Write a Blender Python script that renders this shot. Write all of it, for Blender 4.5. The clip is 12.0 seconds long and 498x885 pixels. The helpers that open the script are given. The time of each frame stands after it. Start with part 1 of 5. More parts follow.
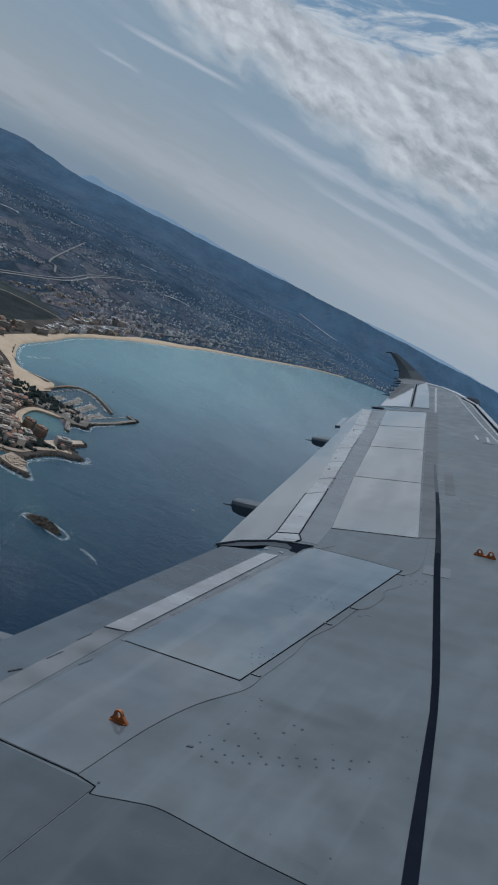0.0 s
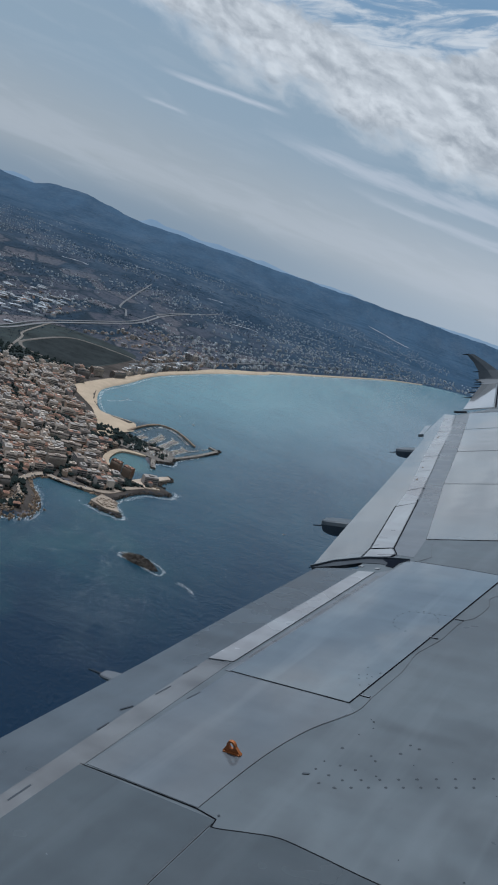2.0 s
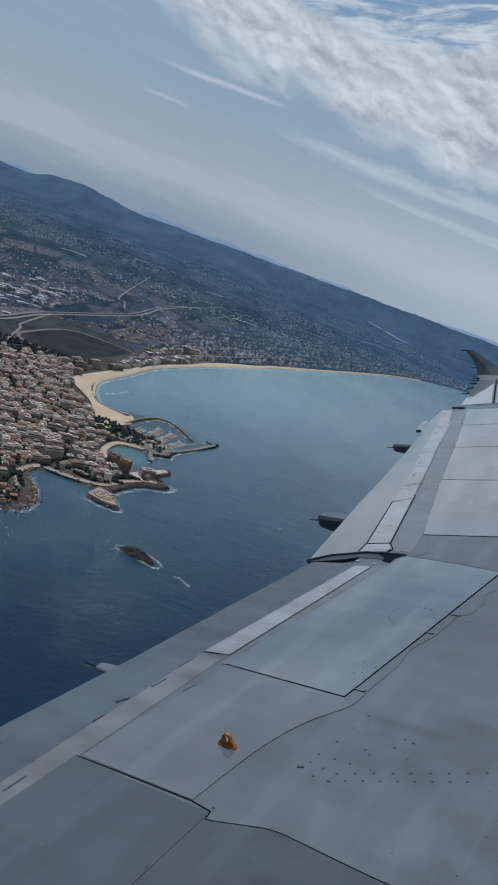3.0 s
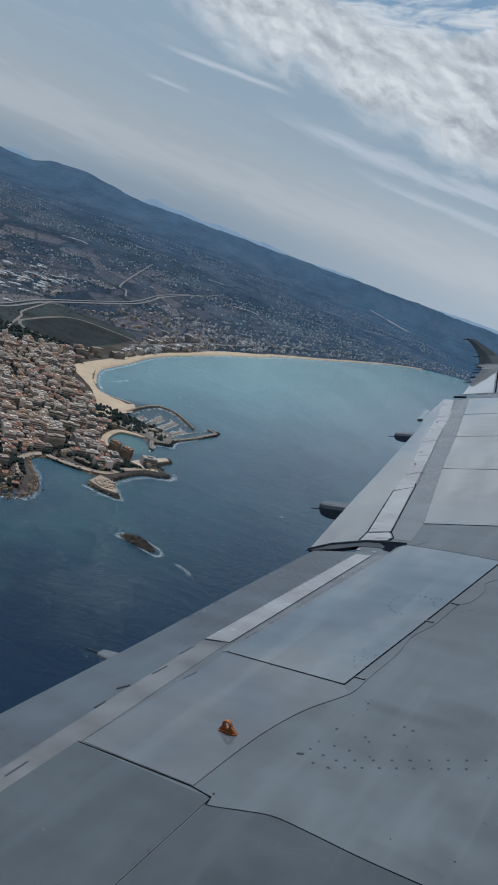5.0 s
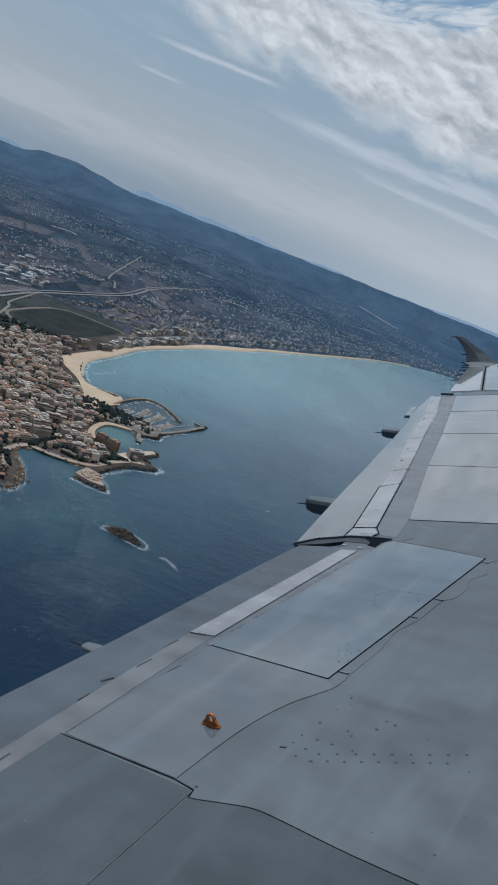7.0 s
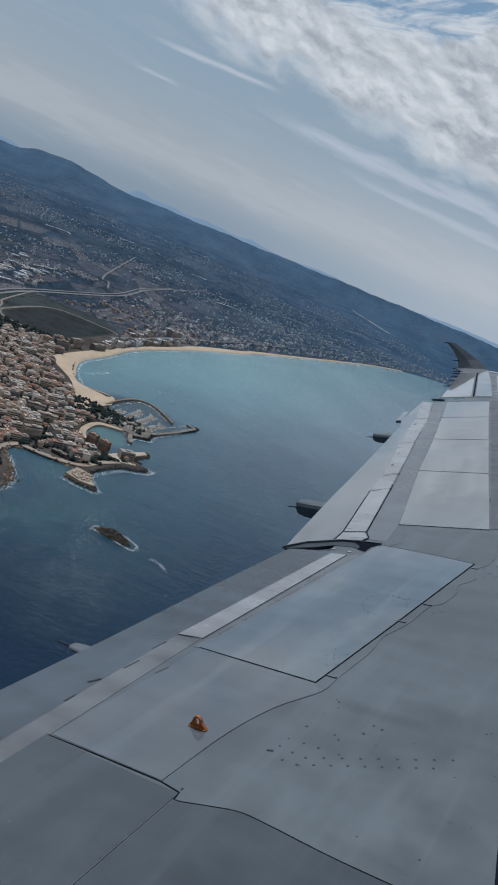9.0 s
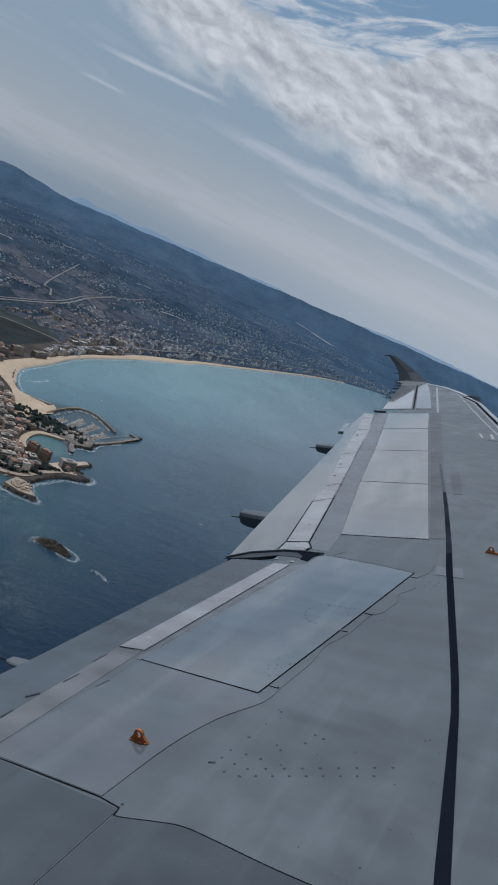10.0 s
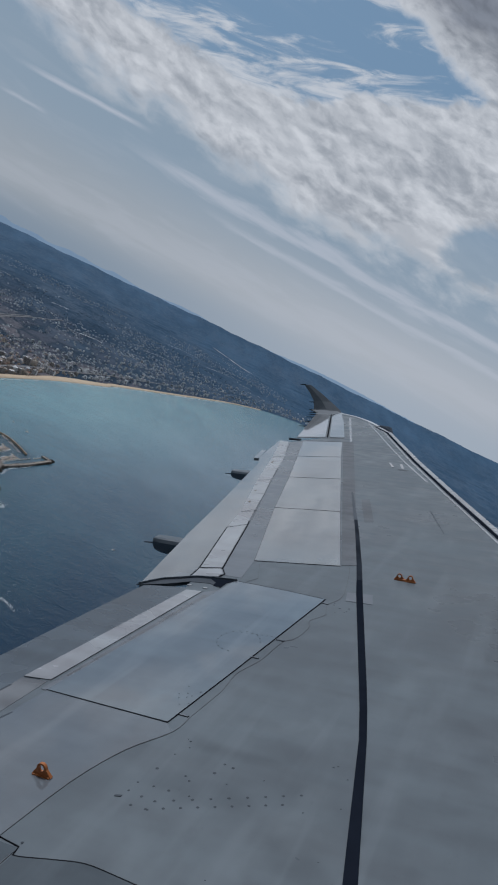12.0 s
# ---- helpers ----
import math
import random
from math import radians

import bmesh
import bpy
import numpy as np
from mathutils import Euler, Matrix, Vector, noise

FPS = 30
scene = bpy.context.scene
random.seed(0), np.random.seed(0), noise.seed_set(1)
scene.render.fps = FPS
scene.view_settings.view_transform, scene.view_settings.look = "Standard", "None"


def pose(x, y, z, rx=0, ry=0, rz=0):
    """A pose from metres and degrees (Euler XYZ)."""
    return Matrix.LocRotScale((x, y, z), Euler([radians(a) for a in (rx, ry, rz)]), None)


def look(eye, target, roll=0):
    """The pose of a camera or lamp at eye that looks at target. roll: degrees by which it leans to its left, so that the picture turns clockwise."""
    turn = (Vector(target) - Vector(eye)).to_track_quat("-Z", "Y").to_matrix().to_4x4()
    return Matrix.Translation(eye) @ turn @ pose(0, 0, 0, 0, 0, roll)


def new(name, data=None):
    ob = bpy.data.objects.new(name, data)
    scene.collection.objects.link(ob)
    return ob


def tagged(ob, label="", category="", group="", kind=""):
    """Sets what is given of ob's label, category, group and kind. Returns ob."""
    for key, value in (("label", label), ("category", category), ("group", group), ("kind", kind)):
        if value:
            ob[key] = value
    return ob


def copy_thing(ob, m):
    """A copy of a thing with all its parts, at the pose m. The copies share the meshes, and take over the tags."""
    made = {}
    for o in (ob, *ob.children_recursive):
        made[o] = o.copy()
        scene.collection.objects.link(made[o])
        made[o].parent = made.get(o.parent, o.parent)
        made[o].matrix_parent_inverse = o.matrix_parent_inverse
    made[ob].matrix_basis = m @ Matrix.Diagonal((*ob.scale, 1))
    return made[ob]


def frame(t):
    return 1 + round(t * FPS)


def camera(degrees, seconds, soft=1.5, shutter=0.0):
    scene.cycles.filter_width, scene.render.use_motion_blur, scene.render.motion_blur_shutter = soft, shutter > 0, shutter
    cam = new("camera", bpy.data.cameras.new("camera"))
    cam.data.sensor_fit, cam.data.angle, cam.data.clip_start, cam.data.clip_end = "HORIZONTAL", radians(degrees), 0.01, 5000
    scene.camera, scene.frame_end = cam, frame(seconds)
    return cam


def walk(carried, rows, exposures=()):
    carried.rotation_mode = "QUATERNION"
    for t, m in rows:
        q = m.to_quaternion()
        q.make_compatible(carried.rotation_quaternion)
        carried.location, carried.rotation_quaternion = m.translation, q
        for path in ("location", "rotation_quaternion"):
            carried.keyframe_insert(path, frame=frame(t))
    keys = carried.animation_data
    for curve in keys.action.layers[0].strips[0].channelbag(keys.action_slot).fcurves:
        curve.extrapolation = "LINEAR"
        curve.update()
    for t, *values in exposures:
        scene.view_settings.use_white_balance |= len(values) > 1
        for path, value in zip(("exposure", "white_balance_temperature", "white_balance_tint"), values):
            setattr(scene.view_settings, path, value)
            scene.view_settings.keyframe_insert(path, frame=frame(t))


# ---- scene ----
ALT = 240.0
# the aircraft's attitude: rows are the world axes in the wing's own axes (x forward, y outboard, z up)
WING_TURN = Matrix(((0.78447, 0.49313, -0.37608), (-0.5106, 0.85775, 0.05966), (0.352, 0.14522, 0.92467)))
SEAT = Vector((0.0, 1.6, 1.58))
PLANE = Matrix.Translation((0, 0, ALT)) @ WING_TURN.to_4x4() @ Matrix.Translation(-SEAT)

cam = camera(37.05, 12.0, soft=2.0)
# seconds, then the turn of the camera in the wing's axes
TURNS = [
    (0, 78.993, -4.454, 28.587),
    (0.5, 79.400, -0.591, 31.768),
    (1, 80.035, 2.441, 32.928),
    (1.5, 80.610, 2.841, 33.891),
    (2, 80.678, 2.670, 33.734),
    (2.5, 80.431, 2.432, 33.670),
    (3, 80.206, 2.143, 33.641),
    (5, 79.327, 1.976, 33.769),
    (5.5, 79.192, 2.137, 33.945),
    (6, 79.172, 2.116, 33.924),
    (6.5, 79.038, 1.686, 33.239),
    (7, 78.865, 1.035, 32.949),
    (9, 79.052, 0.015, 32.475),
    (9.5, 79.326, -0.389, 31.510),
    (10, 79.868, -1.100, 28.279),
    (10.5, 80.747, -1.714, 25.923),
    (11, 81.374, -2.154, 23.893),
    (11.5, 81.773, -2.874, 22.187),
    (12, 82.075, -3.334, 22.067),
]
walk(cam, [(t, PLANE @ pose(*SEAT, rx, ry, rz)) for t, rx, ry, rz in TURNS], [(0, -0.14, 5500, 10), (1, -0.10, 5500, 10), (1.6, 0.08, 5500, 10), (3.2, 0.04, 5500, 11), (5, 0.10, 5600, 10), (7, 0.12, 5600, 10), (9, 0.05, 5600, 11), (10.5, -0.07, 5620, 13), (12, -0.09, 5650, 13)])

# ---------------------------------------------------------------- sky and sun
SUN_EL, SUN_AZ = radians(60), radians(-45)   # azimuth from +y towards +x


class Nodes:
    """Short hand for node trees."""

    def __init__(self, tree):
        self.tree = tree
        tree.nodes.clear()

    def add(self, kind, ins=None, operation=None, data_type=None, interpolation_type=None):
        n = self.tree.nodes.new(kind)
        if operation:
            n.operation = operation
        if data_type:
            n.data_type = data_type
        if interpolation_type:
            n.interpolation_type = interpolation_type
        for k, v in (ins or {}).items():
            self.put(n.inputs[k], v)
        return n

    def put(self, socket, v):
        if isinstance(v, bpy.types.NodeSocket):
            self.tree.links.new(v, socket)
        elif isinstance(v, bpy.types.Node):
            self.tree.links.new(v.outputs[0], socket)
        else:
            socket.default_value = v

    def math(self, op, a, b=0.0, c=0.0):
        return self.add("ShaderNodeMath", {0: a, 1: b, 2: c}, operation=op).outputs[0]

    def mix(self, f, a, b):
        return self.add("ShaderNodeMix", {0: f, 6: a, 7: b}, data_type="RGBA").outputs[2]

    def ramp(self, v, lo, hi, a=0.0, b=1.0):
        return self.add("ShaderNodeMapRange", {0: v, 1: lo, 2: hi, 3: a, 4: b}, interpolation_type="SMOOTHSTEP").outputs[0]

    def noise(self, vec, scale, detail=4.0, rough=0.55, dist=0.0):
        return self.add("ShaderNodeTexNoise", {"Vector": vec, "Scale": scale, "Detail": detail, "Roughness": rough, "Distortion": dist})

    def scaled(self, vec, s, loc=(0, 0, 0), rot=(0, 0, 0)):
        return self.add("ShaderNodeMapping", {0: vec, 1: loc, 2: rot, 3: s}).outputs[0]


def build_world():
    world = bpy.data.worlds.new("sky")
    scene.world = world
    world.use_nodes = True
    n = Nodes(world.node_tree)
    d = n.add("ShaderNodeTexCoord").outputs["Generated"]
    sep = n.add("ShaderNodeSeparateXYZ", {0: d})
    x, y, z = sep.outputs
    el = n.math("MULTIPLY", n.math("ARCSINE", z), 57.3)
    az = n.math("MULTIPLY", n.math("ARCTAN2", x, y), 57.3)
    sky = n.add("ShaderNodeTexSky")
    sky.sky_type, sky.sun_disc, sky.sun_elevation, sky.sun_rotation = "NISHITA", False, SUN_EL, SUN_AZ
    blue = n.mix(1.0, sky.outputs[0], (0.1, 0.1, 0.1, 1))
    n.tree.nodes[-1].blend_type = "MULTIPLY"
    blue = n.mix(0.93, blue, (0.195, 0.288, 0.365, 1))
    # cloud bank: soft heaped lumps, stretched along the horizon
    lim = n.math("MINIMUM", n.math("MAXIMUM", az, -45.0), 45.0)
    q = n.add("ShaderNodeCombineXYZ", {0: n.math("MULTIPLY", az, 0.17), 1: n.math("ADD", n.math("MULTIPLY", el, 0.34), n.math("MULTIPLY", az, 0.045)), 2: 0.0}).outputs[0]
    warp = n.noise(q, 1.3, 3, 0.5)
    qw = n.add("ShaderNodeVectorMath", {0: q, 1: n.add("ShaderNodeVectorMath", {0: warp.outputs[1], "Scale": 0.40}, operation="SCALE").outputs[0]}).outputs[0]

    def heap(loc):
        v = n.scaled(qw, (1, 1, 1), loc)
        dist = []
        for scale, soft in ((0.85, 0.9), (2.4, 0.8)):
            cell = n.add("ShaderNodeTexVoronoi", {"Vector": v, "Scale": scale})
            cell.feature = "SMOOTH_F1"
            cell.inputs["Smoothness"].default_value = soft
            dist.append(cell.outputs["Distance"])
        f = n.noise(v, 1.9, 6, 0.52).outputs[0]
        lumps = n.math("SUBTRACT", 1.0, n.math("ADD", n.math("MULTIPLY", dist[0], 0.70), n.math("MULTIPLY", dist[1], 0.26)))
        return n.math("ADD", n.math("MULTIPLY", lumps, 0.62), n.math("MULTIPLY", f, 0.38))

    puff, above = heap((0, 0, 0)), heap((0.03, 0.16, 0))
    lump = n.noise(q, 0.75, 3, 0.5).outputs[0]
    fine = n.noise(qw, 5.0, 6, 0.6).outputs[0]
    rag = n.math("ADD", n.math("ADD", n.math("MULTIPLY", n.math("SUBTRACT", puff, 0.58), 5.0), n.math("MULTIPLY", n.math("SUBTRACT", lump, 0.5), 3.2)), n.math("MULTIPLY", n.math("SUBTRACT", fine, 0.5), 1.6))
    bank = n.ramp(n.math("ADD", n.math("ADD", el, n.math("MULTIPLY", n.math("MINIMUM", lim, 12.0), 0.13)), rag), 10.0, 12.3)
    crown = n.math("ADD", n.math("SUBTRACT", el, n.math("ADD", 16.9, n.math("MULTIPLY", n.math("MAXIMUM", n.math("SUBTRACT", lim, 5.0), 0.0), 0.42))), n.math("MULTIPLY", rag, -0.9))
    main = n.math("MULTIPLY", bank, n.ramp(crown, 0.5, -0.5))
    # thin combed cloud above the bank, a blue gap through it and a hole beside it
    cq = n.add("ShaderNodeCombineXYZ", {0: n.math("ADD", n.math("MULTIPLY", az, 0.10), n.math("MULTIPLY", el, 0.10)), 1: n.math("SUBTRACT", n.math("MULTIPLY", el, 0.55), n.math("MULTIPLY", az, 0.16)), 2: 3.0}).outputs[0]
    comb = n.noise(cq, 1.5, 7, 0.6, 0.7).outputs[0]
    mid = n.math("ABSOLUTE", n.math("SUBTRACT", el, n.math("ADD", 20.4, n.math("MULTIPLY", lim, 0.15))))
    gap = n.ramp(n.math("ADD", mid, n.math("MULTIPLY", n.math("SUBTRACT", comb, 0.5), 6.0)), 2.4, 1.0)
    veil = n.math("MULTIPLY", n.math("MULTIPLY", n.ramp(comb, 0.36, 0.60), 0.85), n.math("MULTIPLY", bank, n.math("SUBTRACT", 1.0, gap)))
    hole = n.ramp(n.math("ADD", n.add("ShaderNodeVectorMath", {0: n.add("ShaderNodeCombineXYZ", {0: az, 1: n.math("MULTIPLY", el, 1.6), 2: 0.0}).outputs[0], 1: (22.8, 20.6, 0)}, operation="DISTANCE").outputs["Value"], rag), 3.6, 1.8)
    cover = n.math("MULTIPLY", n.math("MAXIMUM", main, veil), n.math("SUBTRACT", 1.0, n.math("MULTIPLY", hole, 0.92)))
    # heavy grey cloud overhead with a bright torn rim; extended unseen leftwards to grey the wing's reflections
    top = n.math("ADD", n.math("SUBTRACT", n.math("ADD", el, n.math("MULTIPLY", n.math("MAXIMUM", lim, -3.0), 0.27)), 26.3), n.math("MULTIPLY", rag, 0.8))
    cover = n.math("MAXIMUM", cover, n.ramp(top, -0.5, 0.7))
    side = n.ramp(n.math("SUBTRACT", puff, above), -0.075, 0.085)
    deep = n.ramp(n.math("ADD", n.math("MULTIPLY", lump, 0.55), n.math("MULTIPLY", fine, 0.45)), 0.42, 0.62)
    shade = n.math("ADD", n.math("MULTIPLY", n.math("SUBTRACT", 1.0, side), 0.55), n.math("MULTIPLY", deep, 0.42))
    shade = n.math("MULTIPLY", shade, n.ramp(n.math("MAXIMUM", main, n.ramp(top, -0.5, 1.5)), 0.0, 1.0, 0.25, 1.0))
    cloud = n.mix(shade, (0.670, 0.655, 0.605, 1), (0.335, 0.345, 0.340, 1))
    heavy = n.math("MULTIPLY", n.ramp(top, 0.9, 3.4), n.ramp(lump, 0.62, 0.40, 0.45, 1.0))
    cloud = n.mix(heavy, cloud, n.mix(side, (0.150, 0.158, 0.168, 1), (0.25, 0.26, 0.27, 1)))
    # long thin streaks that lie along the horizon
    e = n.add("ShaderNodeCombineXYZ", {0: n.math("MULTIPLY", az, 0.07), 1: n.math("ADD", n.math("MULTIPLY", el, 0.42), n.math("MULTIPLY", az, 0.018)), 2: 0.0}).outputs[0]
    st = n.noise(e, 1.9, 7, 0.55, 0.5).outputs[0]
    streak = n.math("MULTIPLY", n.ramp(st, 0.48, 0.66), n.math("MULTIPLY", n.ramp(el, 2.0, 6.0), n.ramp(el, 30.0, 10.0)))
    strip = n.mix(n.ramp(az, -12.0, 22.0), (0.250, 0.292, 0.315, 1), (0.395, 0.425, 0.430, 1))
    haze = n.mix(n.ramp(el, 0.3, 3.4), strip, n.mix(n.ramp(az, -12.0, 22.0), (0.365, 0.378, 0.363, 1), (0.455, 0.460, 0.440, 1)))
    low = n.mix(n.ramp(el, 3.0, 10.0), haze, n.mix(n.ramp(el, 11.0, 19.0), (0.285, 0.345, 0.375, 1), blue))
    c = n.mix(n.math("MULTIPLY", streak, 0.12), low, (0.44, 0.465, 0.465, 1))
    # a few separate bands of thin cloud
    def band(level, tilt, thick, a0, a1, b0, b1, amount):
        off = n.math("SUBTRACT", n.math("ADD", el, n.math("MULTIPLY", az, tilt)), level)
        off = n.math("ABSOLUTE", n.math("ADD", off, n.math("MULTIPLY", n.math("SUBTRACT", st, 0.5), thick * 3.5)))
        k = n.math("MULTIPLY", n.ramp(off, thick, 0.0), n.math("MULTIPLY", n.ramp(az, a0, a1), n.ramp(az, b1, b0)))
        return n.math("MULTIPLY", k, amount)

    for args in ((8.7, 0.05, 0.75, -5, 1, 60, 80, 0.65), (7.4, 0.07, 0.4, 1, 8, 60, 80, 0.5), (10.2, -0.01, 0.32, -14, -10, -6, -3, 0.75), (8.0, 0.0, 0.25, -14, -12.5, -11.5, -10, 0.5), (3.5, 0.0, 1.9, -80, -60, 60, 80, 0.24)):
        c = n.mix(band(*args), c, (0.52, 0.525, 0.52, 1))
    c = n.mix(cover, c, cloud)
    bg = n.add("ShaderNodeBackground", {0: c, 1: 1.0})
    n.add("ShaderNodeOutputWorld", {0: bg})


build_world()
sun = new("sun", bpy.data.lights.new("sun", "SUN"))
sun.data.energy, sun.data.angle, sun.data.color = 2.5, radians(0.6), (1.0, 0.95, 0.87)
sun.matrix_world = look((0, 0, 0), (-math.sin(SUN_AZ) * math.cos(SUN_EL), -math.cos(SUN_AZ) * math.cos(SUN_EL), -math.sin(SUN_EL)))


# ---------------------------------------------------------------- materials
def material(name, colour=(0.5, 0.5, 0.5), rough=0.6, metal=0.0, spec=0.5, vary=0.12, scale=1.0, bump=0.0, bump_scale=8.0):
    m = bpy.data.materials.new(name)
    m.use_nodes = True
    n = Nodes(m.node_tree)
    o = n.add("ShaderNodeTexCoord").outputs["Object"]
    info = n.add("ShaderNodeObjectInfo").outputs["Random"]
    a = n.noise(o, scale, 5, 0.6).outputs[0]
    b = n.noise(o, scale * 9, 3, 0.6).outputs[0]
    v = n.math("ADD", n.math("MULTIPLY", a, 0.65), n.math("MULTIPLY", b, 0.35))
    v = n.math("ADD", v, n.math("MULTIPLY", n.math("SUBTRACT", info, 0.5), 0.2))
    dark = tuple(c * (1 - vary * 2) for c in colour) + (1,)
    light = tuple(min(1, c * (1 + vary * 2)) for c in colour) + (1,)
    col = n.mix(n.ramp(v, 0.2, 0.8), dark, light)
    rr = n.math("ADD", n.math("MULTIPLY", n.math("SUBTRACT", b, 0.5), 0.15), rough)
    s = n.add("ShaderNodeBsdfPrincipled", {"Base Color": col, "Roughness": rr, "Metallic": metal, "Specular IOR Level": spec})
    if bump:
        h = n.noise(o, bump_scale, 5, 0.6).outputs[0]
        s_b = n.add("ShaderNodeBump", {"Strength": bump, "Distance": 0.02, "Height": h})
        n.put(s.inputs["Normal"], s_b.outputs[0])
    n.add("ShaderNodeOutputMaterial", {0: s})
    return m


M = {}


def wing_paint(name, colour, rough=0.28, streaks=0.10, wave=0.035, warm=0.03, coat=0.6, spec=0.5):
    """Aircraft paint: soft blotches, faint streaks along the airflow and grime, painted-in cloud reflections, slightly
    wavy sheet metal, worn clear coat.
    """
    m = bpy.data.materials.new(name)
    m.use_nodes = True
    n = Nodes(m.node_tree)
    o = n.add("ShaderNodeTexCoord").outputs["Object"]
    a = n.noise(n.scaled(o, (0.8, 1.0, 1)), 0.9, 3, 0.5, 0.6).outputs[0]
    b = n.noise(n.scaled(o, (0.7, 4, 1)), 1.6, 2, 0.5, 0.2).outputs[0]
    c = n.noise(n.scaled(o, (2.0, 3.0, 1), (4, 7, 0)), 2.2, 2, 0.5, 0.2).outputs[0]
    v = n.math("ADD", n.math("ADD", n.math("MULTIPLY", a, 0.50), n.math("MULTIPLY", b, 0.25)), n.math("MULTIPLY", c, 0.25))
    lo = tuple(q * (1 - streaks) for q in colour)
    hi = tuple(q * (1 + streaks) for q in colour)
    col = n.mix(n.ramp(v, 0.36, 0.64), (lo[0] * (1 + warm), lo[1] * (1 - warm * 0.3), lo[2], 1), (hi[0] * (1 - warm), hi[1], hi[2] * (1 + warm * 0.5), 1))
    # chalky smears stretched spanwise like cloud reflections, and thin dark grime drawn out by the wind
    smear_sheen = n.ramp(n.noise(n.scaled(o, (2.6, 1.1, 1), (1, 3, 0), (0, 0, 0.2)), 1.2, 3, 0.5, 0.4).outputs[0], 0.48, 0.78)
    col = n.mix(n.math("MULTIPLY", smear_sheen, 0.22), col, (colour[0] * 1.9 + 0.03, colour[1] * 1.9 + 0.03, colour[2] * 1.85 + 0.03, 1))
    grime = n.ramp(n.noise(n.scaled(o, (0.6, 3.5, 1), (8, 2, 0)), 2.0, 2, 0.5).outputs[0], 0.50, 0.85)
    col = n.mix(n.math("MULTIPLY", grime, 0.22), col, (0.047, 0.048, 0.05, 1))
    mottle = n.noise(n.scaled(o, (1.0, 0.8, 1), (6, 4, 0)), 11.0, 3, 0.55, 0.3).outputs[0]
    col = n.mix(n.math("MULTIPLY", n.ramp(mottle, 0.45, 0.70), 0.22), col, (colour[0] * 0.80, colour[1] * 0.78, colour[2] * 0.78, 1))
    speck = n.ramp(n.noise(o, 34.0, 2, 0.5).outputs[0], 0.68, 0.76)
    col = n.mix(n.math("MULTIPLY", speck, 0.10), col, (0.045, 0.045, 0.05, 1))
    violet = n.ramp(n.noise(n.scaled(o, (1.5, 1.1, 1), (2, 9, 0)), 1.4, 3, 0.5, 0.3).outputs[0], 0.50, 0.74)
    col = n.mix(n.math("MULTIPLY", violet, 0.14), col, (colour[0] * 0.95, colour[1] * 0.87, colour[2] * 0.91, 1))
    # pale spanwise streaks painted on as reflections of cloud
    cloud_streak = n.ramp(n.noise(n.scaled(o, (6.0, 0.55, 1), (2, 5, 0), (0, 0, 0.12)), 1.0, 3, 0.55, 0.3).outputs[0], 0.52, 0.72)
    col = n.mix(n.math("MULTIPLY", cloud_streak, 0.30), col, (colour[0] * 1.45 + 0.02, colour[1] * 1.45 + 0.02, colour[2] * 1.45 + 0.02, 1))
    rr = n.ramp(n.math("ADD", n.math("MULTIPLY", a, 0.6), n.math("MULTIPLY", c, 0.4)), 0.35, 0.65, rough * 0.7, rough * 1.4)
    h = n.math("ADD", n.noise(n.scaled(o, (1.0, 0.8, 1)), 1.9, 1, 0.4).outputs[0], n.math("MULTIPLY", n.noise(n.scaled(o, (1.4, 1.0, 1), (5, 1, 0)), 5.0, 0, 0.4).outputs[0], 0.12))
    bp = n.add("ShaderNodeBump", {"Strength": wave, "Distance": 0.02, "Height": h})
    s = n.add("ShaderNodeBsdfPrincipled", {"Base Color": col, "Roughness": rr, "Specular IOR Level": spec, "Normal": bp.outputs[0],
                                           "Coat Weight": coat, "Coat Roughness": rough * 0.5, "Coat Normal": bp.outputs[0]})
    n.add("ShaderNodeOutputMaterial", {0: s})
    return m


M["skin"] = wing_paint("grey_wing_paint", (0.100, 0.119, 0.132), 0.38, 0.14, 0.03, 0.02, 0.0, 0.30)
M["panel"] = wing_paint("pale_grey_panel_paint", (0.130, 0.150, 0.163), 0.10, 0.13, 0.15, 0.03, 0.7)
# panel paint darkened in steps towards the root, for the dimmer reflections there
M["root_dimmed"] = wing_paint("root_panel_paint", (0.056, 0.070, 0.081), 0.2, 0.15, 0.12, 0.0, 0.25)
M["mid_dimmed"] = wing_paint("mid_panel_paint", (0.112, 0.126, 0.139), 0.13, 0.14, 0.13, 0.02, 0.5)
M["mirror_panel"] = wing_paint("glossy_panel_paint", (0.30, 0.31, 0.32), 0.05, 0.05, 0.03)
M["flap"] = wing_paint("slate_flap_paint", (0.061, 0.076, 0.091), 0.28, 0.3, 0.03, 0.02, 0.1)
M["shroud_worn"] = wing_paint("scuffed_paint", (0.104, 0.104, 0.106), 0.3, 0.55, 0.03, 0.06)
M["strip"] = wing_paint("worn_light_strip", (0.255, 0.262, 0.268), 0.28, 0.28, 0.03, 0.04)
M["shroud"] = wing_paint("shroud_paint", (0.128, 0.142, 0.157), 0.32, 0.2, 0.03, 0.02, 0.1, 0.4)
M["hull_paint"] = wing_paint("fuselage_paint", (0.26, 0.27, 0.28), 0.35, 0.05)
M["rust"] = material("brown_oil_stain", (0.13, 0.10, 0.075), 0.6, spec=0.2)
M["metal"] = wing_paint("bare_leading_edge", (0.50, 0.51, 0.52), 0.3, 0.1)
M["dark_paint"] = material("dark_blue_grey_paint", (0.040, 0.050, 0.064), 0.6, spec=0.03)
M["seal"] = material("black_seal", (0.010, 0.013, 0.020), 0.9, spec=0.0)
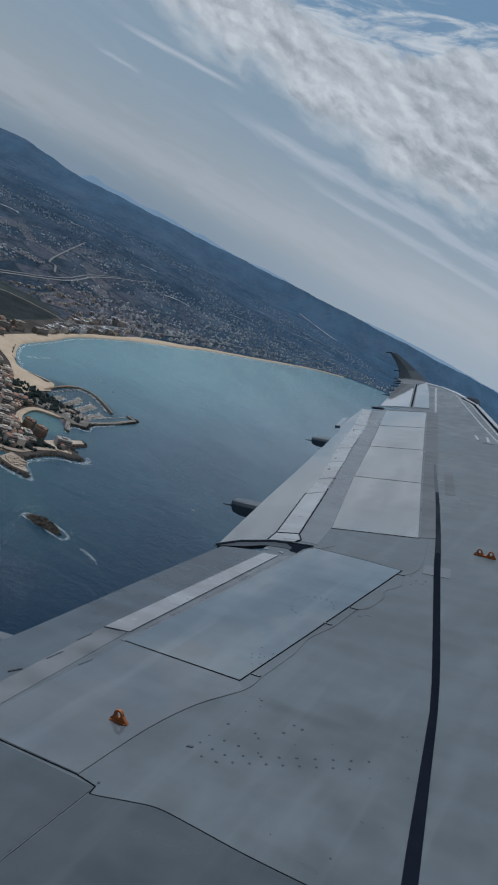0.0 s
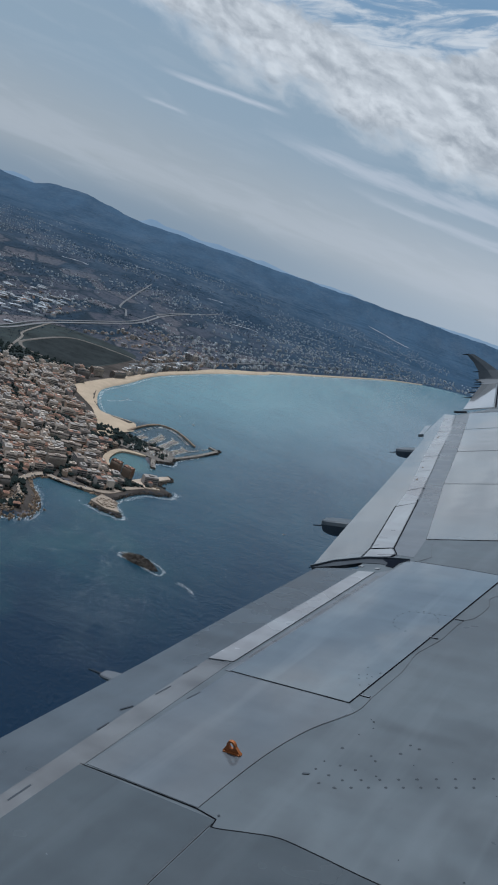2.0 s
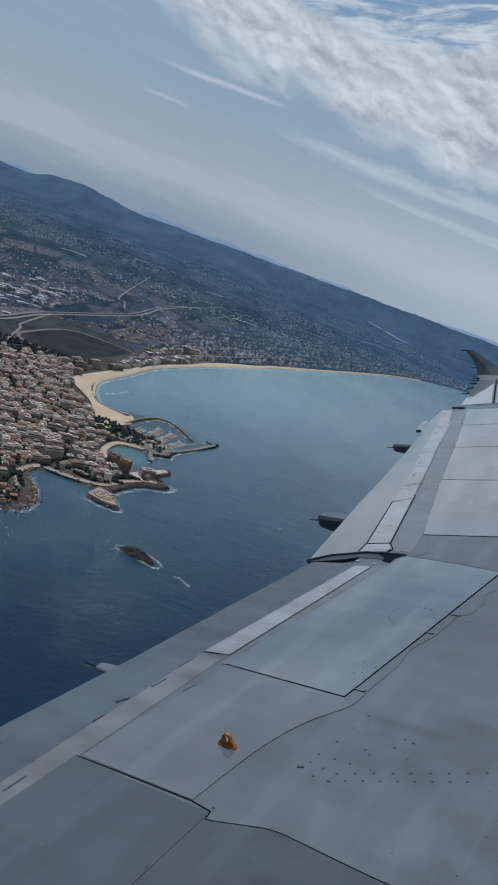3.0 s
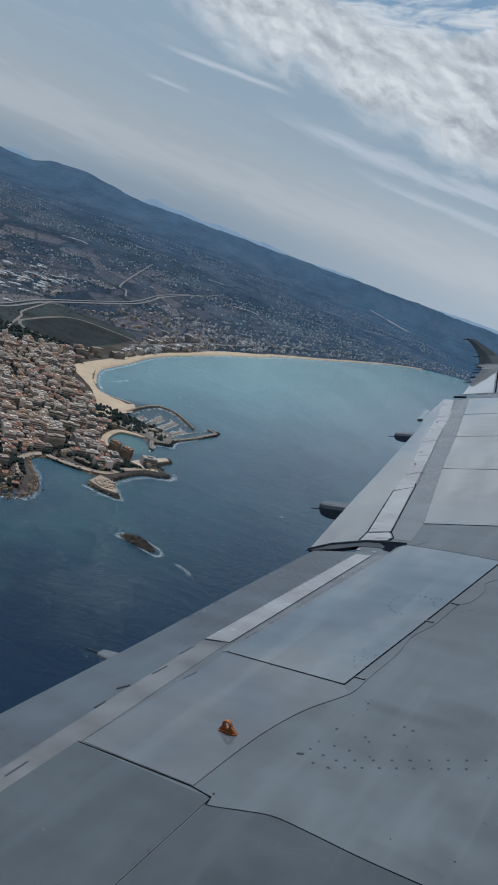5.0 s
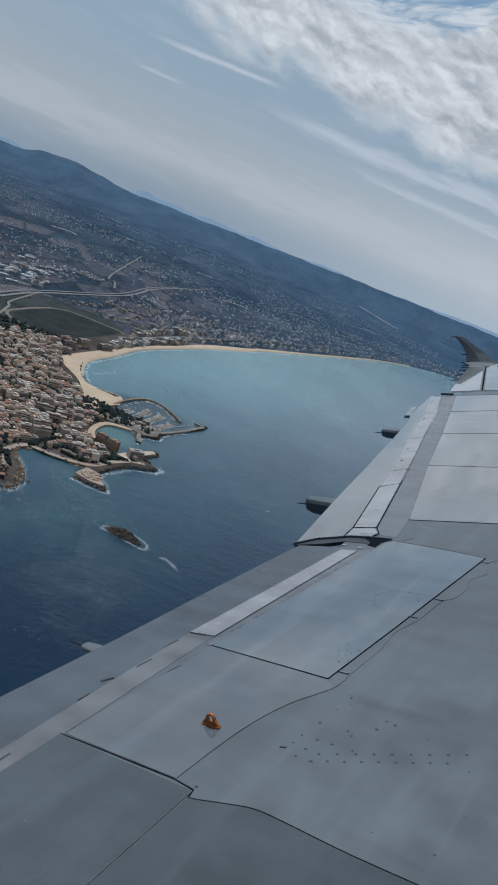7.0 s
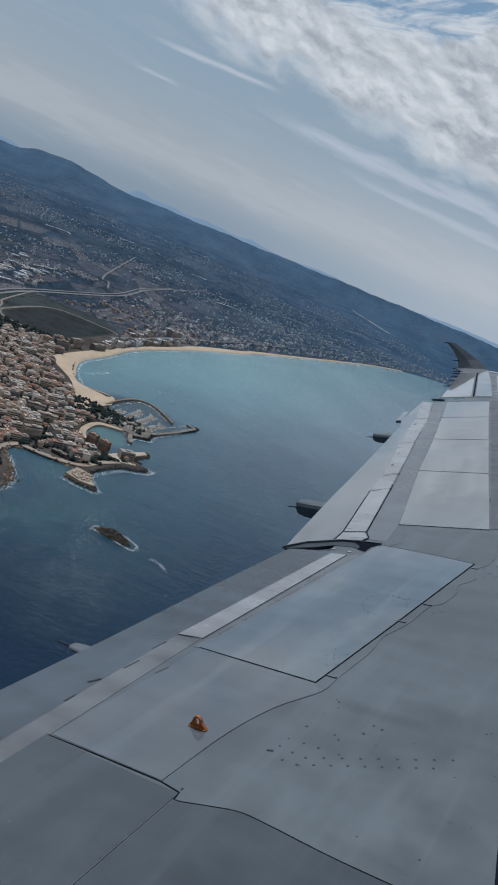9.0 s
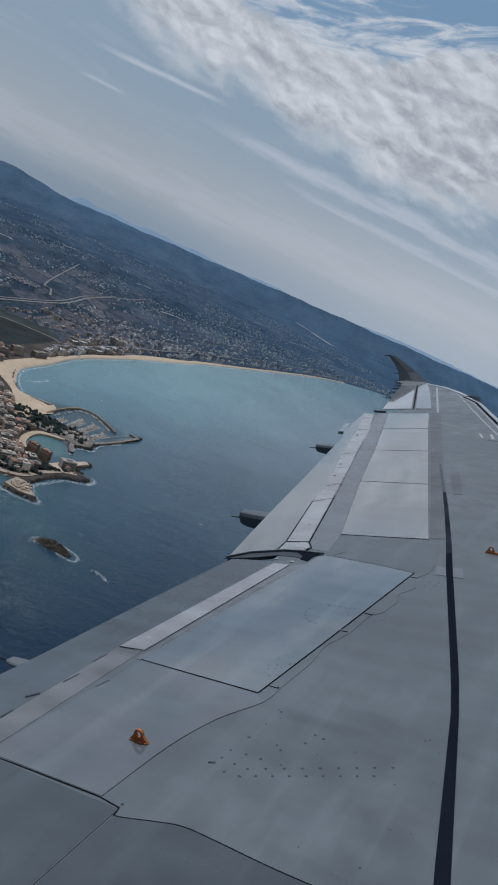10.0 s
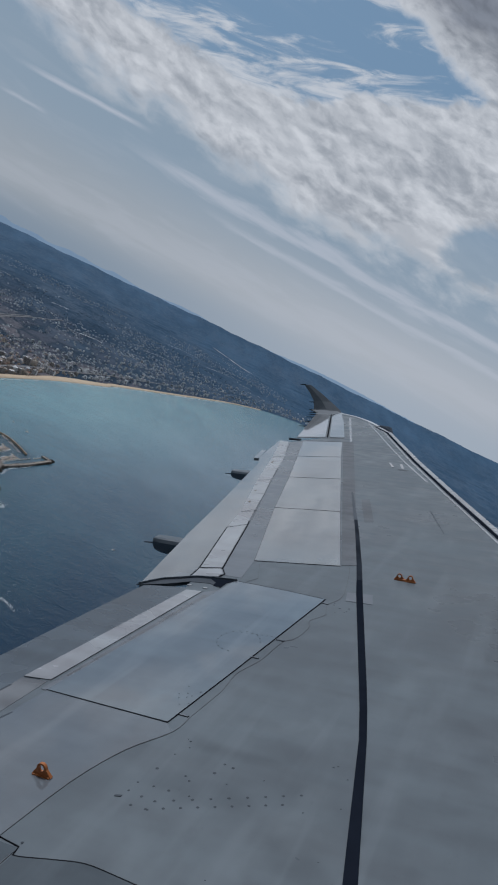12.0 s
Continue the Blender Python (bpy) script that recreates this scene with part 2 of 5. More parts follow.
M["gap"] = material("dark_gap", (0.012, 0.013, 0.016), 0.9, spec=0.0)
M["orange"] = material("orange_metal", (0.30, 0.10, 0.025), 0.5, 0.2)
M["rivet"] = material("dark_fastener", (0.068, 0.078, 0.090), 0.8, spec=0.1)
M["fairing_paint"] = material("slate_fairing_paint", (0.080, 0.098, 0.116), 0.35, vary=0.1, scale=3.0)
M["tip_paint"] = material("grey_blue_tip_paint", (0.135, 0.148, 0.16), 0.55, spec=0.2, vary=0.1, scale=2.0)
M["faded"] = material("faded_black_paint", (0.020, 0.024, 0.031), 0.9, spec=0.0, vary=0.25, scale=3.0)
M["rib"] = material("slate_rib", (0.050, 0.060, 0.073), 0.5, spec=0.2)
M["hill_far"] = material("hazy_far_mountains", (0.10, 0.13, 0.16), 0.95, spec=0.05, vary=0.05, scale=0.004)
# the far mountains give off pale blue themselves, to stand in for haze
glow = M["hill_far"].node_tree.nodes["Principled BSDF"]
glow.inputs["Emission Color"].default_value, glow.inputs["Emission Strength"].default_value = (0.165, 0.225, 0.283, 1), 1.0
M["stain"] = wing_paint("sealant_grey", (0.090, 0.098, 0.107), 0.45, 0.3, 0.03, 0.02, 0.0, 0.3)
M["pale_line"] = wing_paint("rubbed_pale_line", (0.23, 0.24, 0.25), 0.3, 0.3)


def sea_material():
    m = bpy.data.materials.new("sea_water")
    m.use_nodes = True
    n = Nodes(m.node_tree)
    o = n.add("ShaderNodeTexCoord").outputs["Object"]
    sep = n.add("ShaderNodeSeparateXYZ", {0: o})
    x, y = sep.outputs[0], sep.outputs[1]
    wob = n.noise(o, 0.004, 4, 0.6).outputs[0]
    # sandy shallows of the bay, deeper water in front of it
    yy = n.math("ADD", n.math("SUBTRACT", y, n.math("MULTIPLY", x, 0.5)), n.math("MULTIPLY", n.math("SUBTRACT", wob, 0.5), 420))
    shallow = n.ramp(yy, 560, 1350)
    abyss = n.ramp(n.math("ADD", n.math("SUBTRACT", y, n.math("MULTIPLY", x, 0.2)), n.math("MULTIPLY", n.math("SUBTRACT", wob, 0.5), 300)), 650, 360)
    streak = n.noise(n.scaled(o, (0.004, 0.0018, 1), (0, 0, 0), (0, 0, 0.5)), 1.0, 5, 0.6).outputs[0]
    deep = n.mix(n.ramp(streak, 0.35, 0.65), (0.008, 0.034, 0.068, 1), (0.022, 0.066, 0.100, 1))
    bay = n.mix(n.ramp(streak, 0.35, 0.68), (0.096, 0.156, 0.208, 1), (0.136, 0.208, 0.260, 1))
    off = n.math("SUBTRACT", n.math("MULTIPLY", n.math("ADD", x, 150.0), 0.918), n.math("MULTIPLY", n.math("SUBTRACT", y, 1258.0), 0.397))
    sandy = n.ramp(n.math("ADD", off, n.math("MULTIPLY", n.math("SUBTRACT", streak, 0.5), 420)), 430, 60)
    bay = n.mix(sandy, bay, n.mix(n.ramp(streak, 0.35, 0.68), (0.093, 0.208, 0.250, 1), (0.143, 0.288, 0.318, 1)))
    deep = n.mix(abyss, deep, (0.002, 0.018, 0.044, 1))
    # lighter green patches paint sunlit glitter into the western water
    glitter_tint = n.ramp(n.noise(n.scaled(o, (0.010, 0.007, 1), (3, 1, 0)), 1.0, 5, 0.6).outputs[0], 0.44, 0.66)
    west = n.ramp(n.math("ADD", x, n.math("MULTIPLY", n.math("SUBTRACT", wob, 0.5), 160)), 40, -90)
    deep = n.mix(n.math("MULTIPLY", glitter_tint, n.math("MULTIPLY", west, 0.55)), deep, (0.030, 0.086, 0.098, 1))
    col = n.mix(shallow, deep, bay)
    def basin(cx, cy, r0, r1):
        far = n.add("ShaderNodeVectorMath", {0: o, 1: (cx, cy, 0)}, operation="DISTANCE").outputs["Value"]
        return n.ramp(n.math("ADD", far, n.math("MULTIPLY", n.math("SUBTRACT", wob, 0.5), 20)), r1, r0)

    col = n.mix(basin(-82, 892, 44, 72), col, (0.014, 0.046, 0.068, 1))      # darker water in the harbour
    col = n.mix(basin(-96, 758, 16, 40), col, (0.062, 0.140, 0.150, 1))      # sandy cove
    rip = n.noise(n.scaled(o, (1, 0.6, 1)), 0.35, 6, 0.7).outputs[0]
    swell = n.noise(n.scaled(o, (0.02, 0.05, 1)), 1.0, 3, 0.5).outputs[0]
    h = n.math("ADD", rip, n.math("MULTIPLY", swell, 1.5))
    bp = n.add("ShaderNodeBump", {"Strength": 0.6, "Distance": 0.8, "Height": h})
    s = n.add("ShaderNodeBsdfPrincipled", {"Base Color": col, "Roughness": 0.14, "IOR": 1.33, "Normal": bp.outputs[0]})
    n.add("ShaderNodeOutputMaterial", {0: s})
    return m


def land_material():
    m = bpy.data.materials.new("fields_and_scrub")
    m.use_nodes = True
    n = Nodes(m.node_tree)
    o = n.add("ShaderNodeTexCoord").outputs["Object"]
    sep = n.add("ShaderNodeSeparateXYZ", {0: o})
    cells = n.add("ShaderNodeTexVoronoi", {"Vector": n.scaled(o, (0.012, 0.006, 0.0), rot=(0, 0, 0.35)), "Scale": 1.0, "Randomness": 0.9})
    cell = n.add("ShaderNodeSeparateXYZ", {0: cells.outputs["Color"]})
    a = n.noise(n.scaled(o, (1, 0.6, 1)), 0.005, 6, 0.65).outputs[0]
    b = n.noise(n.scaled(o, (1, 0.5, 1)), 0.05, 6, 0.7).outputs[0]
    rr = n.add("ShaderNodeVectorMath", {0: o}, operation="LENGTH").outputs["Value"]
    # field and scrub colours lean to blue as a first touch of haze
    field = n.mix(n.ramp(cell.outputs[0], 0.3, 0.7), (0.020, 0.040, 0.066, 1), (0.074, 0.078, 0.098, 1))
    field = n.mix(n.ramp(cell.outputs[1], 0.74, 0.78), field, (0.130, 0.122, 0.132, 1))
    hedge = n.add("ShaderNodeTexVoronoi", {"Vector": n.scaled(o, (0.012, 0.006, 0.0), rot=(0, 0, 0.35)), "Scale": 1.0, "Randomness": 0.9})
    hedge.feature = "DISTANCE_TO_EDGE"
    field = n.mix(n.ramp(n.math("ADD", hedge.outputs["Distance"], n.math("MULTIPLY", b, 0.12)), 0.14, 0.06), field, (0.015, 0.028, 0.042, 1))
    scrub = n.mix(n.ramp(b, 0.42, 0.62), (0.011, 0.028, 0.050, 1), (0.060, 0.074, 0.098, 1))
    near = n.mix(n.ramp(n.math("ADD", n.math("MULTIPLY", a, 0.7), n.math("MULTIPLY", b, 0.3)), 0.37, 0.50), scrub, field)
    fine = n.noise(n.scaled(o, (1, 0.45, 1), (40, 3, 0)), 0.12, 4, 0.6).outputs[0]
    near = n.mix(n.math("MULTIPLY", n.ramp(fine, 0.50, 0.62), 0.6), near, (0.013, 0.026, 0.040, 1))
    near = n.mix(n.math("MULTIPLY", n.ramp(fine, 0.40, 0.32), 0.35), near, (0.135, 0.138, 0.150, 1))
    # distance haze put into the base colour: land grows bluer the farther off
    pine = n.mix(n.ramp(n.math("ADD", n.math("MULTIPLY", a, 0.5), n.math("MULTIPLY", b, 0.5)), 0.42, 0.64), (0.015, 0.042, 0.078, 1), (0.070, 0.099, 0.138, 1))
    haze_by_distance = n.ramp(n.math("ADD", n.math("ADD", rr, n.math("MULTIPLY", sep.outputs[0], 0.6)), n.math("MULTIPLY", n.math("SUBTRACT", a, 0.5), 2000)), 1500, 3100)
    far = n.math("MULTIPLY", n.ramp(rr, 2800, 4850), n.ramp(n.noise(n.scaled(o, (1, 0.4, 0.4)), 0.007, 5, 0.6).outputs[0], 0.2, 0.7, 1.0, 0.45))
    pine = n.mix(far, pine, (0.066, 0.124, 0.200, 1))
    col = n.mix(haze_by_distance, near, pine)
    bare = n.noise(n.scaled(o, (0.010, 0.0035, 1), (9, 4, 0), (0, 0, 0.5)), 1.0, 6, 0.68).outputs[0]
    col = n.mix(n.math("MULTIPLY", n.ramp(bare, 0.60, 0.70), 0.55), col, (0.125, 0.120, 0.130, 1))
    col = n.mix(n.math("MULTIPLY", n.ramp(bare, 0.42, 0.34), 0.5), col, (0.012, 0.026, 0.046, 1))
    bp = n.add("ShaderNodeBump", {"Strength": 0.25, "Distance": 2.0, "Height": b})
    s = n.add("ShaderNodeBsdfPrincipled", {"Base Color": col, "Roughness": 0.95, "Specular IOR Level": 0.1, "Normal": bp.outputs[0]})
    n.add("ShaderNodeOutputMaterial", {0: s})
    return m


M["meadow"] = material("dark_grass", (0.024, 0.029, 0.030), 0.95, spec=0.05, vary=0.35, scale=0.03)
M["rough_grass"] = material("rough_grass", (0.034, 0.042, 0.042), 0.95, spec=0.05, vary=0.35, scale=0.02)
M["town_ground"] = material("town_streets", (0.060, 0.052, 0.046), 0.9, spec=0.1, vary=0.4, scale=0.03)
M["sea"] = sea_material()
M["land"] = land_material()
M["sand"] = material("pale_sand", (0.47, 0.375, 0.268), 0.9, spec=0.2, vary=0.1, scale=0.05)
M["foam"] = material("sea_foam", (0.75, 0.78, 0.78), 0.7, vary=0.05, scale=0.3)
# pale colour of the flecks that stand in for sun glitter
M["glint"] = material("wave_crest", (0.58, 0.68, 0.66), 0.25, vary=0.3, scale=0.2)
M["rock"] = material("shore_rock", (0.20, 0.150, 0.106), 0.9, spec=0.2, vary=0.3, scale=0.15, bump=0.8, bump_scale=0.6)
M["dark_rock"] = material("dark_wet_rock", (0.060, 0.050, 0.040), 0.85, spec=0.3, vary=0.35, scale=0.2, bump=0.8, bump_scale=0.6)
M["asphalt"] = material("pale_asphalt", (0.165, 0.17, 0.175), 0.9, vary=0.1, scale=0.05)
M["paving"] = material("light_paving", (0.40, 0.325, 0.25), 0.9, vary=0.2, scale=0.08)
M["concrete"] = material("quay_concrete", (0.175, 0.155, 0.132), 0.85, vary=0.3, scale=0.2)
M["wall_a"] = material("white_render", (0.54, 0.465, 0.385), 0.85, vary=0.22, scale=0.1)
M["wall_w"] = material("bright_white_render", (0.62, 0.63, 0.64), 0.85, vary=0.1, scale=0.1)
# pale tone with distance haze mixed in, for far walls, roofs and quarries
M["hazy_pale"] = material("blue_grey_render", (0.44, 0.47, 0.50), 0.85, vary=0.2, scale=0.02)
M["wall_b"] = material("ochre_render", (0.43, 0.315, 0.23), 0.85, vary=0.16, scale=0.1)
M["wall_c"] = material("grey_render", (0.30, 0.275, 0.25), 0.85, vary=0.1, scale=0.1)
M["roof_tile"] = material("terracotta_tiles", (0.25, 0.130, 0.085), 0.85, vary=0.22, scale=0.4)
M["roof_flat"] = material("flat_roof_gravel", (0.215, 0.175, 0.142), 0.9, vary=0.35, scale=0.2)
M["shade_glass"] = material("dark_window_bands", (0.032, 0.035, 0.04), 0.3)
M["leaf"] = material("dark_foliage", (0.026, 0.038, 0.036), 0.9, spec=0.1, vary=0.3, scale=0.2)
# foliage of the plain, its blue tint painted in for haze
M["hazed_leaf"] = material("blue_green_pines", (0.034, 0.056, 0.080), 0.9, spec=0.1, vary=0.3, scale=0.02)
M["hull"] = material("white_hull", (0.80, 0.80, 0.79), 0.3, vary=0.05)
M["deckwood"] = material("boat_deck", (0.35, 0.27, 0.18), 0.7)
M["pool"] = material("pool_water", (0.10, 0.45, 0.62), 0.15)


# ---------------------------------------------------------------- building helpers
def mesh_of(name, verts, faces, mats, index=None, smooth=False):
    me = bpy.data.meshes.new(name)
    me.from_pydata([tuple(v) for v in verts], [], faces)
    for m in mats:
        me.materials.append(m)
    if index is not None:
        me.polygons.foreach_set("material_index", index)
    if smooth:
        me.polygons.foreach_set("use_smooth", [True] * len(me.polygons))
    me.update()
    return me


def part(name, bm, mat, parent=None, label="", smooth=False):
    me = bpy.data.meshes.new(name)
    bm.to_mesh(me)
    bm.free()
    me.materials.append(mat)
    if smooth:
        me.polygons.foreach_set("use_smooth", [True] * len(me.polygons))
    ob = new(name, me)
    if parent:
        ob.parent = parent
    if label:
        ob["label"] = label
    return ob


def prism(poly, z0, z1, bevel=0.0, bm=None):
    """A flat plate over a plan polygon; z1 may be a function of x and y."""
    bm = bm or bmesh.new()
    top = z1 if callable(z1) else (lambda x, y: z1)
    up = [bm.verts.new((x, y, top(x, y))) for x, y in poly]
    lo = [bm.verts.new((x, y, top(x, y) + z0 - (0 if callable(z1) else z1))) for x, y in poly]
    faces = [bm.faces.new(up), bm.faces.new(lo[::-1])]
    k = len(poly)
    for i in range(k):
        faces.append(bm.faces.new((up[i], lo[i], lo[(i + 1) % k], up[(i + 1) % k])))
    bmesh.ops.recalc_face_normals(bm, faces=faces)
    if bevel:
        es = [e for e in bm.edges if all(v in up for v in e.verts)]
        bmesh.ops.bevel(bm, geom=es, offset=bevel, segments=2, affect="EDGES", profile=0.6)
    return bm


def ribbon(pts, width, z0, z1, bm=None):
    """A strip of that width along a plan line; width may be one number or one a point."""
    bm = bm or bmesh.new()
    ws = width if isinstance(width, (list, tuple)) else [width] * len(pts)
    rows = []
    for i, p in enumerate(pts):
        a, b = Vector(pts[max(i - 1, 0)]), Vector(pts[min(i + 1, len(pts) - 1)])
        t = (b - a).normalized()
        s = Vector((-t.y, t.x)) * ws[i] / 2
        q = Vector(p)
        rows.append([bm.verts.new((*(q + s * k), z)) for k, z in ((1, z1), (-1, z1), (-1, z0), (1, z0))])
    for r, s in zip(rows, rows[1:]):
        for j in range(4):
            bm.faces.new((r[j], r[(j + 1) % 4], s[(j + 1) % 4], s[j]))
    bm.faces.new(rows[0][::-1])
    bm.faces.new(rows[-1])
    bmesh.ops.recalc_face_normals(bm, faces=bm.faces)
    return bm


def spline(pts, per=8):
    """A smooth line through a few plan points."""
    out = []
    k = len(pts)
    for i in range(k - 1):
        p0, p1, p2, p3 = (np.array(pts[min(max(j, 0), k - 1)], float) for j in (i - 1, i, i + 1, i + 2))
        for s in np.arange(per) / per:
            out.append(0.5 * (2 * p1 + (p2 - p0) * s + (2 * p0 - 5 * p1 + 4 * p2 - p3) * s ** 2 + (3 * p1 - p0 - 3 * p2 + p3) * s ** 3))
    out.append(np.array(pts[-1], float))
    return [tuple(p) for p in out]


# ---------------------------------------------------------------- sea and land
# the coast, traced along the camera's rays, from the headland in the south round the bay
HEADLAND = [(-700, 480), (-420, 470), (-260, 505), (-185, 522), (-148, 527), (-127, 544), (-134, 585), (-150, 613), (-147, 630), (-129, 641), (-99, 634),
            (-90, 637), (-93, 607), (-78, 602), (-65, 603), (-80, 630), (-70, 659), (-59, 679), (-39, 691), (-34, 705), (-44, 713),
            (-56, 714), (-39, 744), (-46, 753), (-66, 724), (-76, 700), (-95, 718), (-110, 726), (-113, 753), (-105, 786), (-80, 794),
            (-66, 762), (-68, 791), (-51, 801), (-50, 822), (-66, 850), (-112, 862), (-122, 880), (-118, 922)]
BAY = [(-118, 922), (-143, 921), (-163, 923), (-182, 970), (-192, 1022), (-190, 1063), (-174, 1149), (-157, 1258), (-122, 1374), (-60, 1545),
       (34, 1758), (60, 1834), (231, 2194), (485, 2726), (681, 3060), (946, 3327), (1180, 3300), (1500, 2950), (2000, 2350), (2700, 1500)]
bay_line = spline(BAY, 6)
coast = np.array(HEADLAND[:-1] + bay_line + [(9e4, 1500), (9e4, 9e4), (-9e4, 9e4), (-9e4, 480)])


def shore_distance(pts):
    """How far plan points lie inside the land; negative out at sea."""
    pts = np.asarray(pts, float)
    best, inside = np.full(len(pts), 1e9), np.zeros(len(pts), bool)
    for a, b in zip(coast, np.roll(coast, -1, axis=0)):
        d = b - a
        t = np.clip(((pts - a) @ d) / (d @ d), 0, 1)
        best = np.minimum(best, np.hypot(*(pts - a - t[:, None] * d).T))
        if a[1] != b[1]:
            hit = ((a[1] > pts[:, 1]) != (b[1] > pts[:, 1])) & (pts[:, 0] < (b[0] - a[0]) * (pts[:, 1] - a[1]) / (b[1] - a[1]) + a[0])
            inside ^= hit
    return np.where(inside, best, -best)


FAR = 4880.0


def pull_to_view(x, y):
    """Forced perspective: a coastal plain whose far land is drawn in along the camera's rays and raised to the hills.
    Maps a plan point to its place, its height and its shrink.
    """
    x, y = np.asarray(x, float), np.asarray(y, float)
    r = np.hypot(x, y)
    az = np.degrees(np.arctan2(x, y))
    s = np.clip((az + 8) / 22, 0, 1)
    foot = 1450 + 2100 * s * s * (3 - 2 * s)
    w = FAR - foot
    u = (np.sqrt(w * w + 4 * r * np.maximum(r - foot, 0)) - w) / (2 * np.maximum(r, 1))
    out = np.where(r > foot, foot + w * u, r)
    k = out / np.maximum(r, 1)
    return x * k, y * k, ALT * (1 - k), k


def on_land(x, y):
    px, py, pz, k = (float(v) for v in pull_to_view(x, y))
    return Vector((px, py, pz + 1.4)), k


def bump(a, c, w, h):
    return h * np.exp(-((a - c) / w) ** 2)


def ridge(a):
    """Height of the mountain ridge over the skyline, by direction."""
    rough = 0.028 * np.sin(a * 1.3) + 0.015 * np.sin(a * 3.7 + 1) + 0.006 * np.sin(a * 9.7 + 2)
    el = -0.12 + bump(a, -15.9, 1.7, 0.58) + bump(a, -17.9, 0.8, 0.26) + bump(a, -13.6, 1.2, 0.16) + bump(a, -23.5, 2.2, 0.30) + bump(a, 9, 8, 0.08) + rough
    return 4850 * np.tan(np.radians(el + 0.2))


def build_ground():
    az = np.radians(np.concatenate([np.arange(-78, -30, 3.0), np.arange(-30, 26, 0.12), np.arange(26, 79, 2.0)]))
    r = list(np.arange(430, 1250, 4.0))
    while r[-1] < 7e4:
        r.append(r[-1] * 1.012 if r[-1] < 9000 else r[-1] * 1.06)
    r = np.array(r)
    A, Rr = np.meshgrid(az, r)
    x, y = (Rr * np.sin(A)).ravel(), (Rr * np.cos(A)).ravel()
    sd = shore_distance(np.c_[x, y])
    px, py, pz, k = pull_to_view(x, y)
    bumpy = np.array([noise.fractal((a * 0.004, b * 0.004, 3.1), 1.0, 2.0, 4) for a, b in zip(x, y)])
    relief = bumpy * np.clip((np.hypot(x, y) - 1500) / 3000, 0, 1) * 10 * np.clip(sd / 150, 0, 1) * np.clip((12000 - np.hypot(x, y)) / 6000, 0, 1)
    relief = np.maximum(relief, 0)
    rise = np.clip((np.hypot(px, py) - 4000) / 850, 0, 1)
    z = pz + np.clip(sd / 3.5, -4, 1.4) + relief + ridge(np.degrees(np.arctan2(x, y))) * rise * rise * (3 - 2 * rise) * np.clip(sd / 150, 0, 1)
    nc = len(az)
    i = np.arange(len(r) - 1)[:, None] * nc + np.arange(nc - 1)[None]
    i = i.ravel()
    keep = (np.stack([sd[i], sd[i + 1], sd[i + nc], sd[i + nc + 1]]).max(0)) > -12
    i = i[keep]
    faces = np.c_[i, i + 1, i + nc + 1, i + nc].tolist()
    cx, cy, cs = x[i], y[i], sd[i]
    edge = np.where(cx < -249, 1015 + 0.75 * (cx + 344), 1130)
    town = ((cy < edge) | ((cs < 70) & (cy < 1500))) & (cs > 2)
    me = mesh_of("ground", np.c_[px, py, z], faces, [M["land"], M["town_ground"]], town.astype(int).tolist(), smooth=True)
    tagged(new("ground", me), "coastal plain of fields and pine woods, raised to fit the view and blued for haze", "ground", kind="structure")
    # water
    bm = bmesh.new()
    bmesh.ops.create_circle(bm, cap_ends=True, radius=4900, segments=128)
    sea = part("water", bm, M["sea"])
    tagged(sea, "blue sea with turquoise shallows in the bay", "sea", kind="structure")
    # beach
    top = [np.array(p) for p in spline([(-128, 827), (-146, 860), (-169, 912), (-210, 982), (-214, 1025), (-200, 1100), (-181, 1182), (-152, 1320), (-112, 1440), (-66, 1600),
                                         (22, 1790), (48, 1860), (222, 2225), (478, 2745), (680, 3085)], 6)]
    low = spline([(-112, 880), (-120, 921), (-163, 923), (-182, 970), (-192, 1022), (-190, 1063), (-174, 1149), (-157, 1258), (-122, 1374), (-60, 1545),
                  (34, 1758), (60, 1834), (231, 2194), (485, 2726), (681, 3060)], 6)
    vs, fs = [], []
    for (a, b), (c, d) in zip(top, low):
        slim = min(max((math.hypot(a, b) - 1250) / 800, 0), 1) * 0.6
        a, b = a + (c - a) * slim, b + (d - b) * slim
        for s, h in ((-0.35 if slim == 0 else -0.1, 2.2), (0.3, 2.1), (0.7, 1.7), (1.0, 0.35), (1.06, -0.6)):
            u, v = a + (c - a) * s, b + (d - b) * s
            wx, wy, wz, k = (float(q) for q in pull_to_view(u, v))
            vs.append((wx, wy, wz + h + 0.25 * noise.noise((u * 0.05, v * 0.05, 0))))
    for i in range(len(top) - 1):
        for j in range(4):
            fs.append((i * 5 + j, i * 5 + j + 1, i * 5 + j + 6, i * 5 + j + 5))
    tagged(new("beach", mesh_of("beach", vs, fs, [M["sand"]], smooth=True)), "long curved beach of pale golden sand", "beach", kind="structure")


build_ground()


# ---------------------------------------------------------------- the wing
def loft(rows, bm=None):
    """A skin through closed rings of equal length, with both ends capped."""
    bm = bm or bmesh.new()
    rings = [[bm.verts.new(v) for v in r] for r in rows]
    k = len(rings[0])
    for r, s in zip(rings, rings[1:]):
        for j in range(k):
            bm.faces.new((r[j], r[(j + 1) % k], s[(j + 1) % k], s[j]))
    bm.faces.new(rings[0])
    bm.faces.new(rings[-1])
    bmesh.ops.recalc_face_normals(bm, faces=bm.faces)
    return bm


def along(a, b, s):
    return (a[0] + (b[0] - a[0]) * s, a[1] + (b[1] - a[1]) * s)


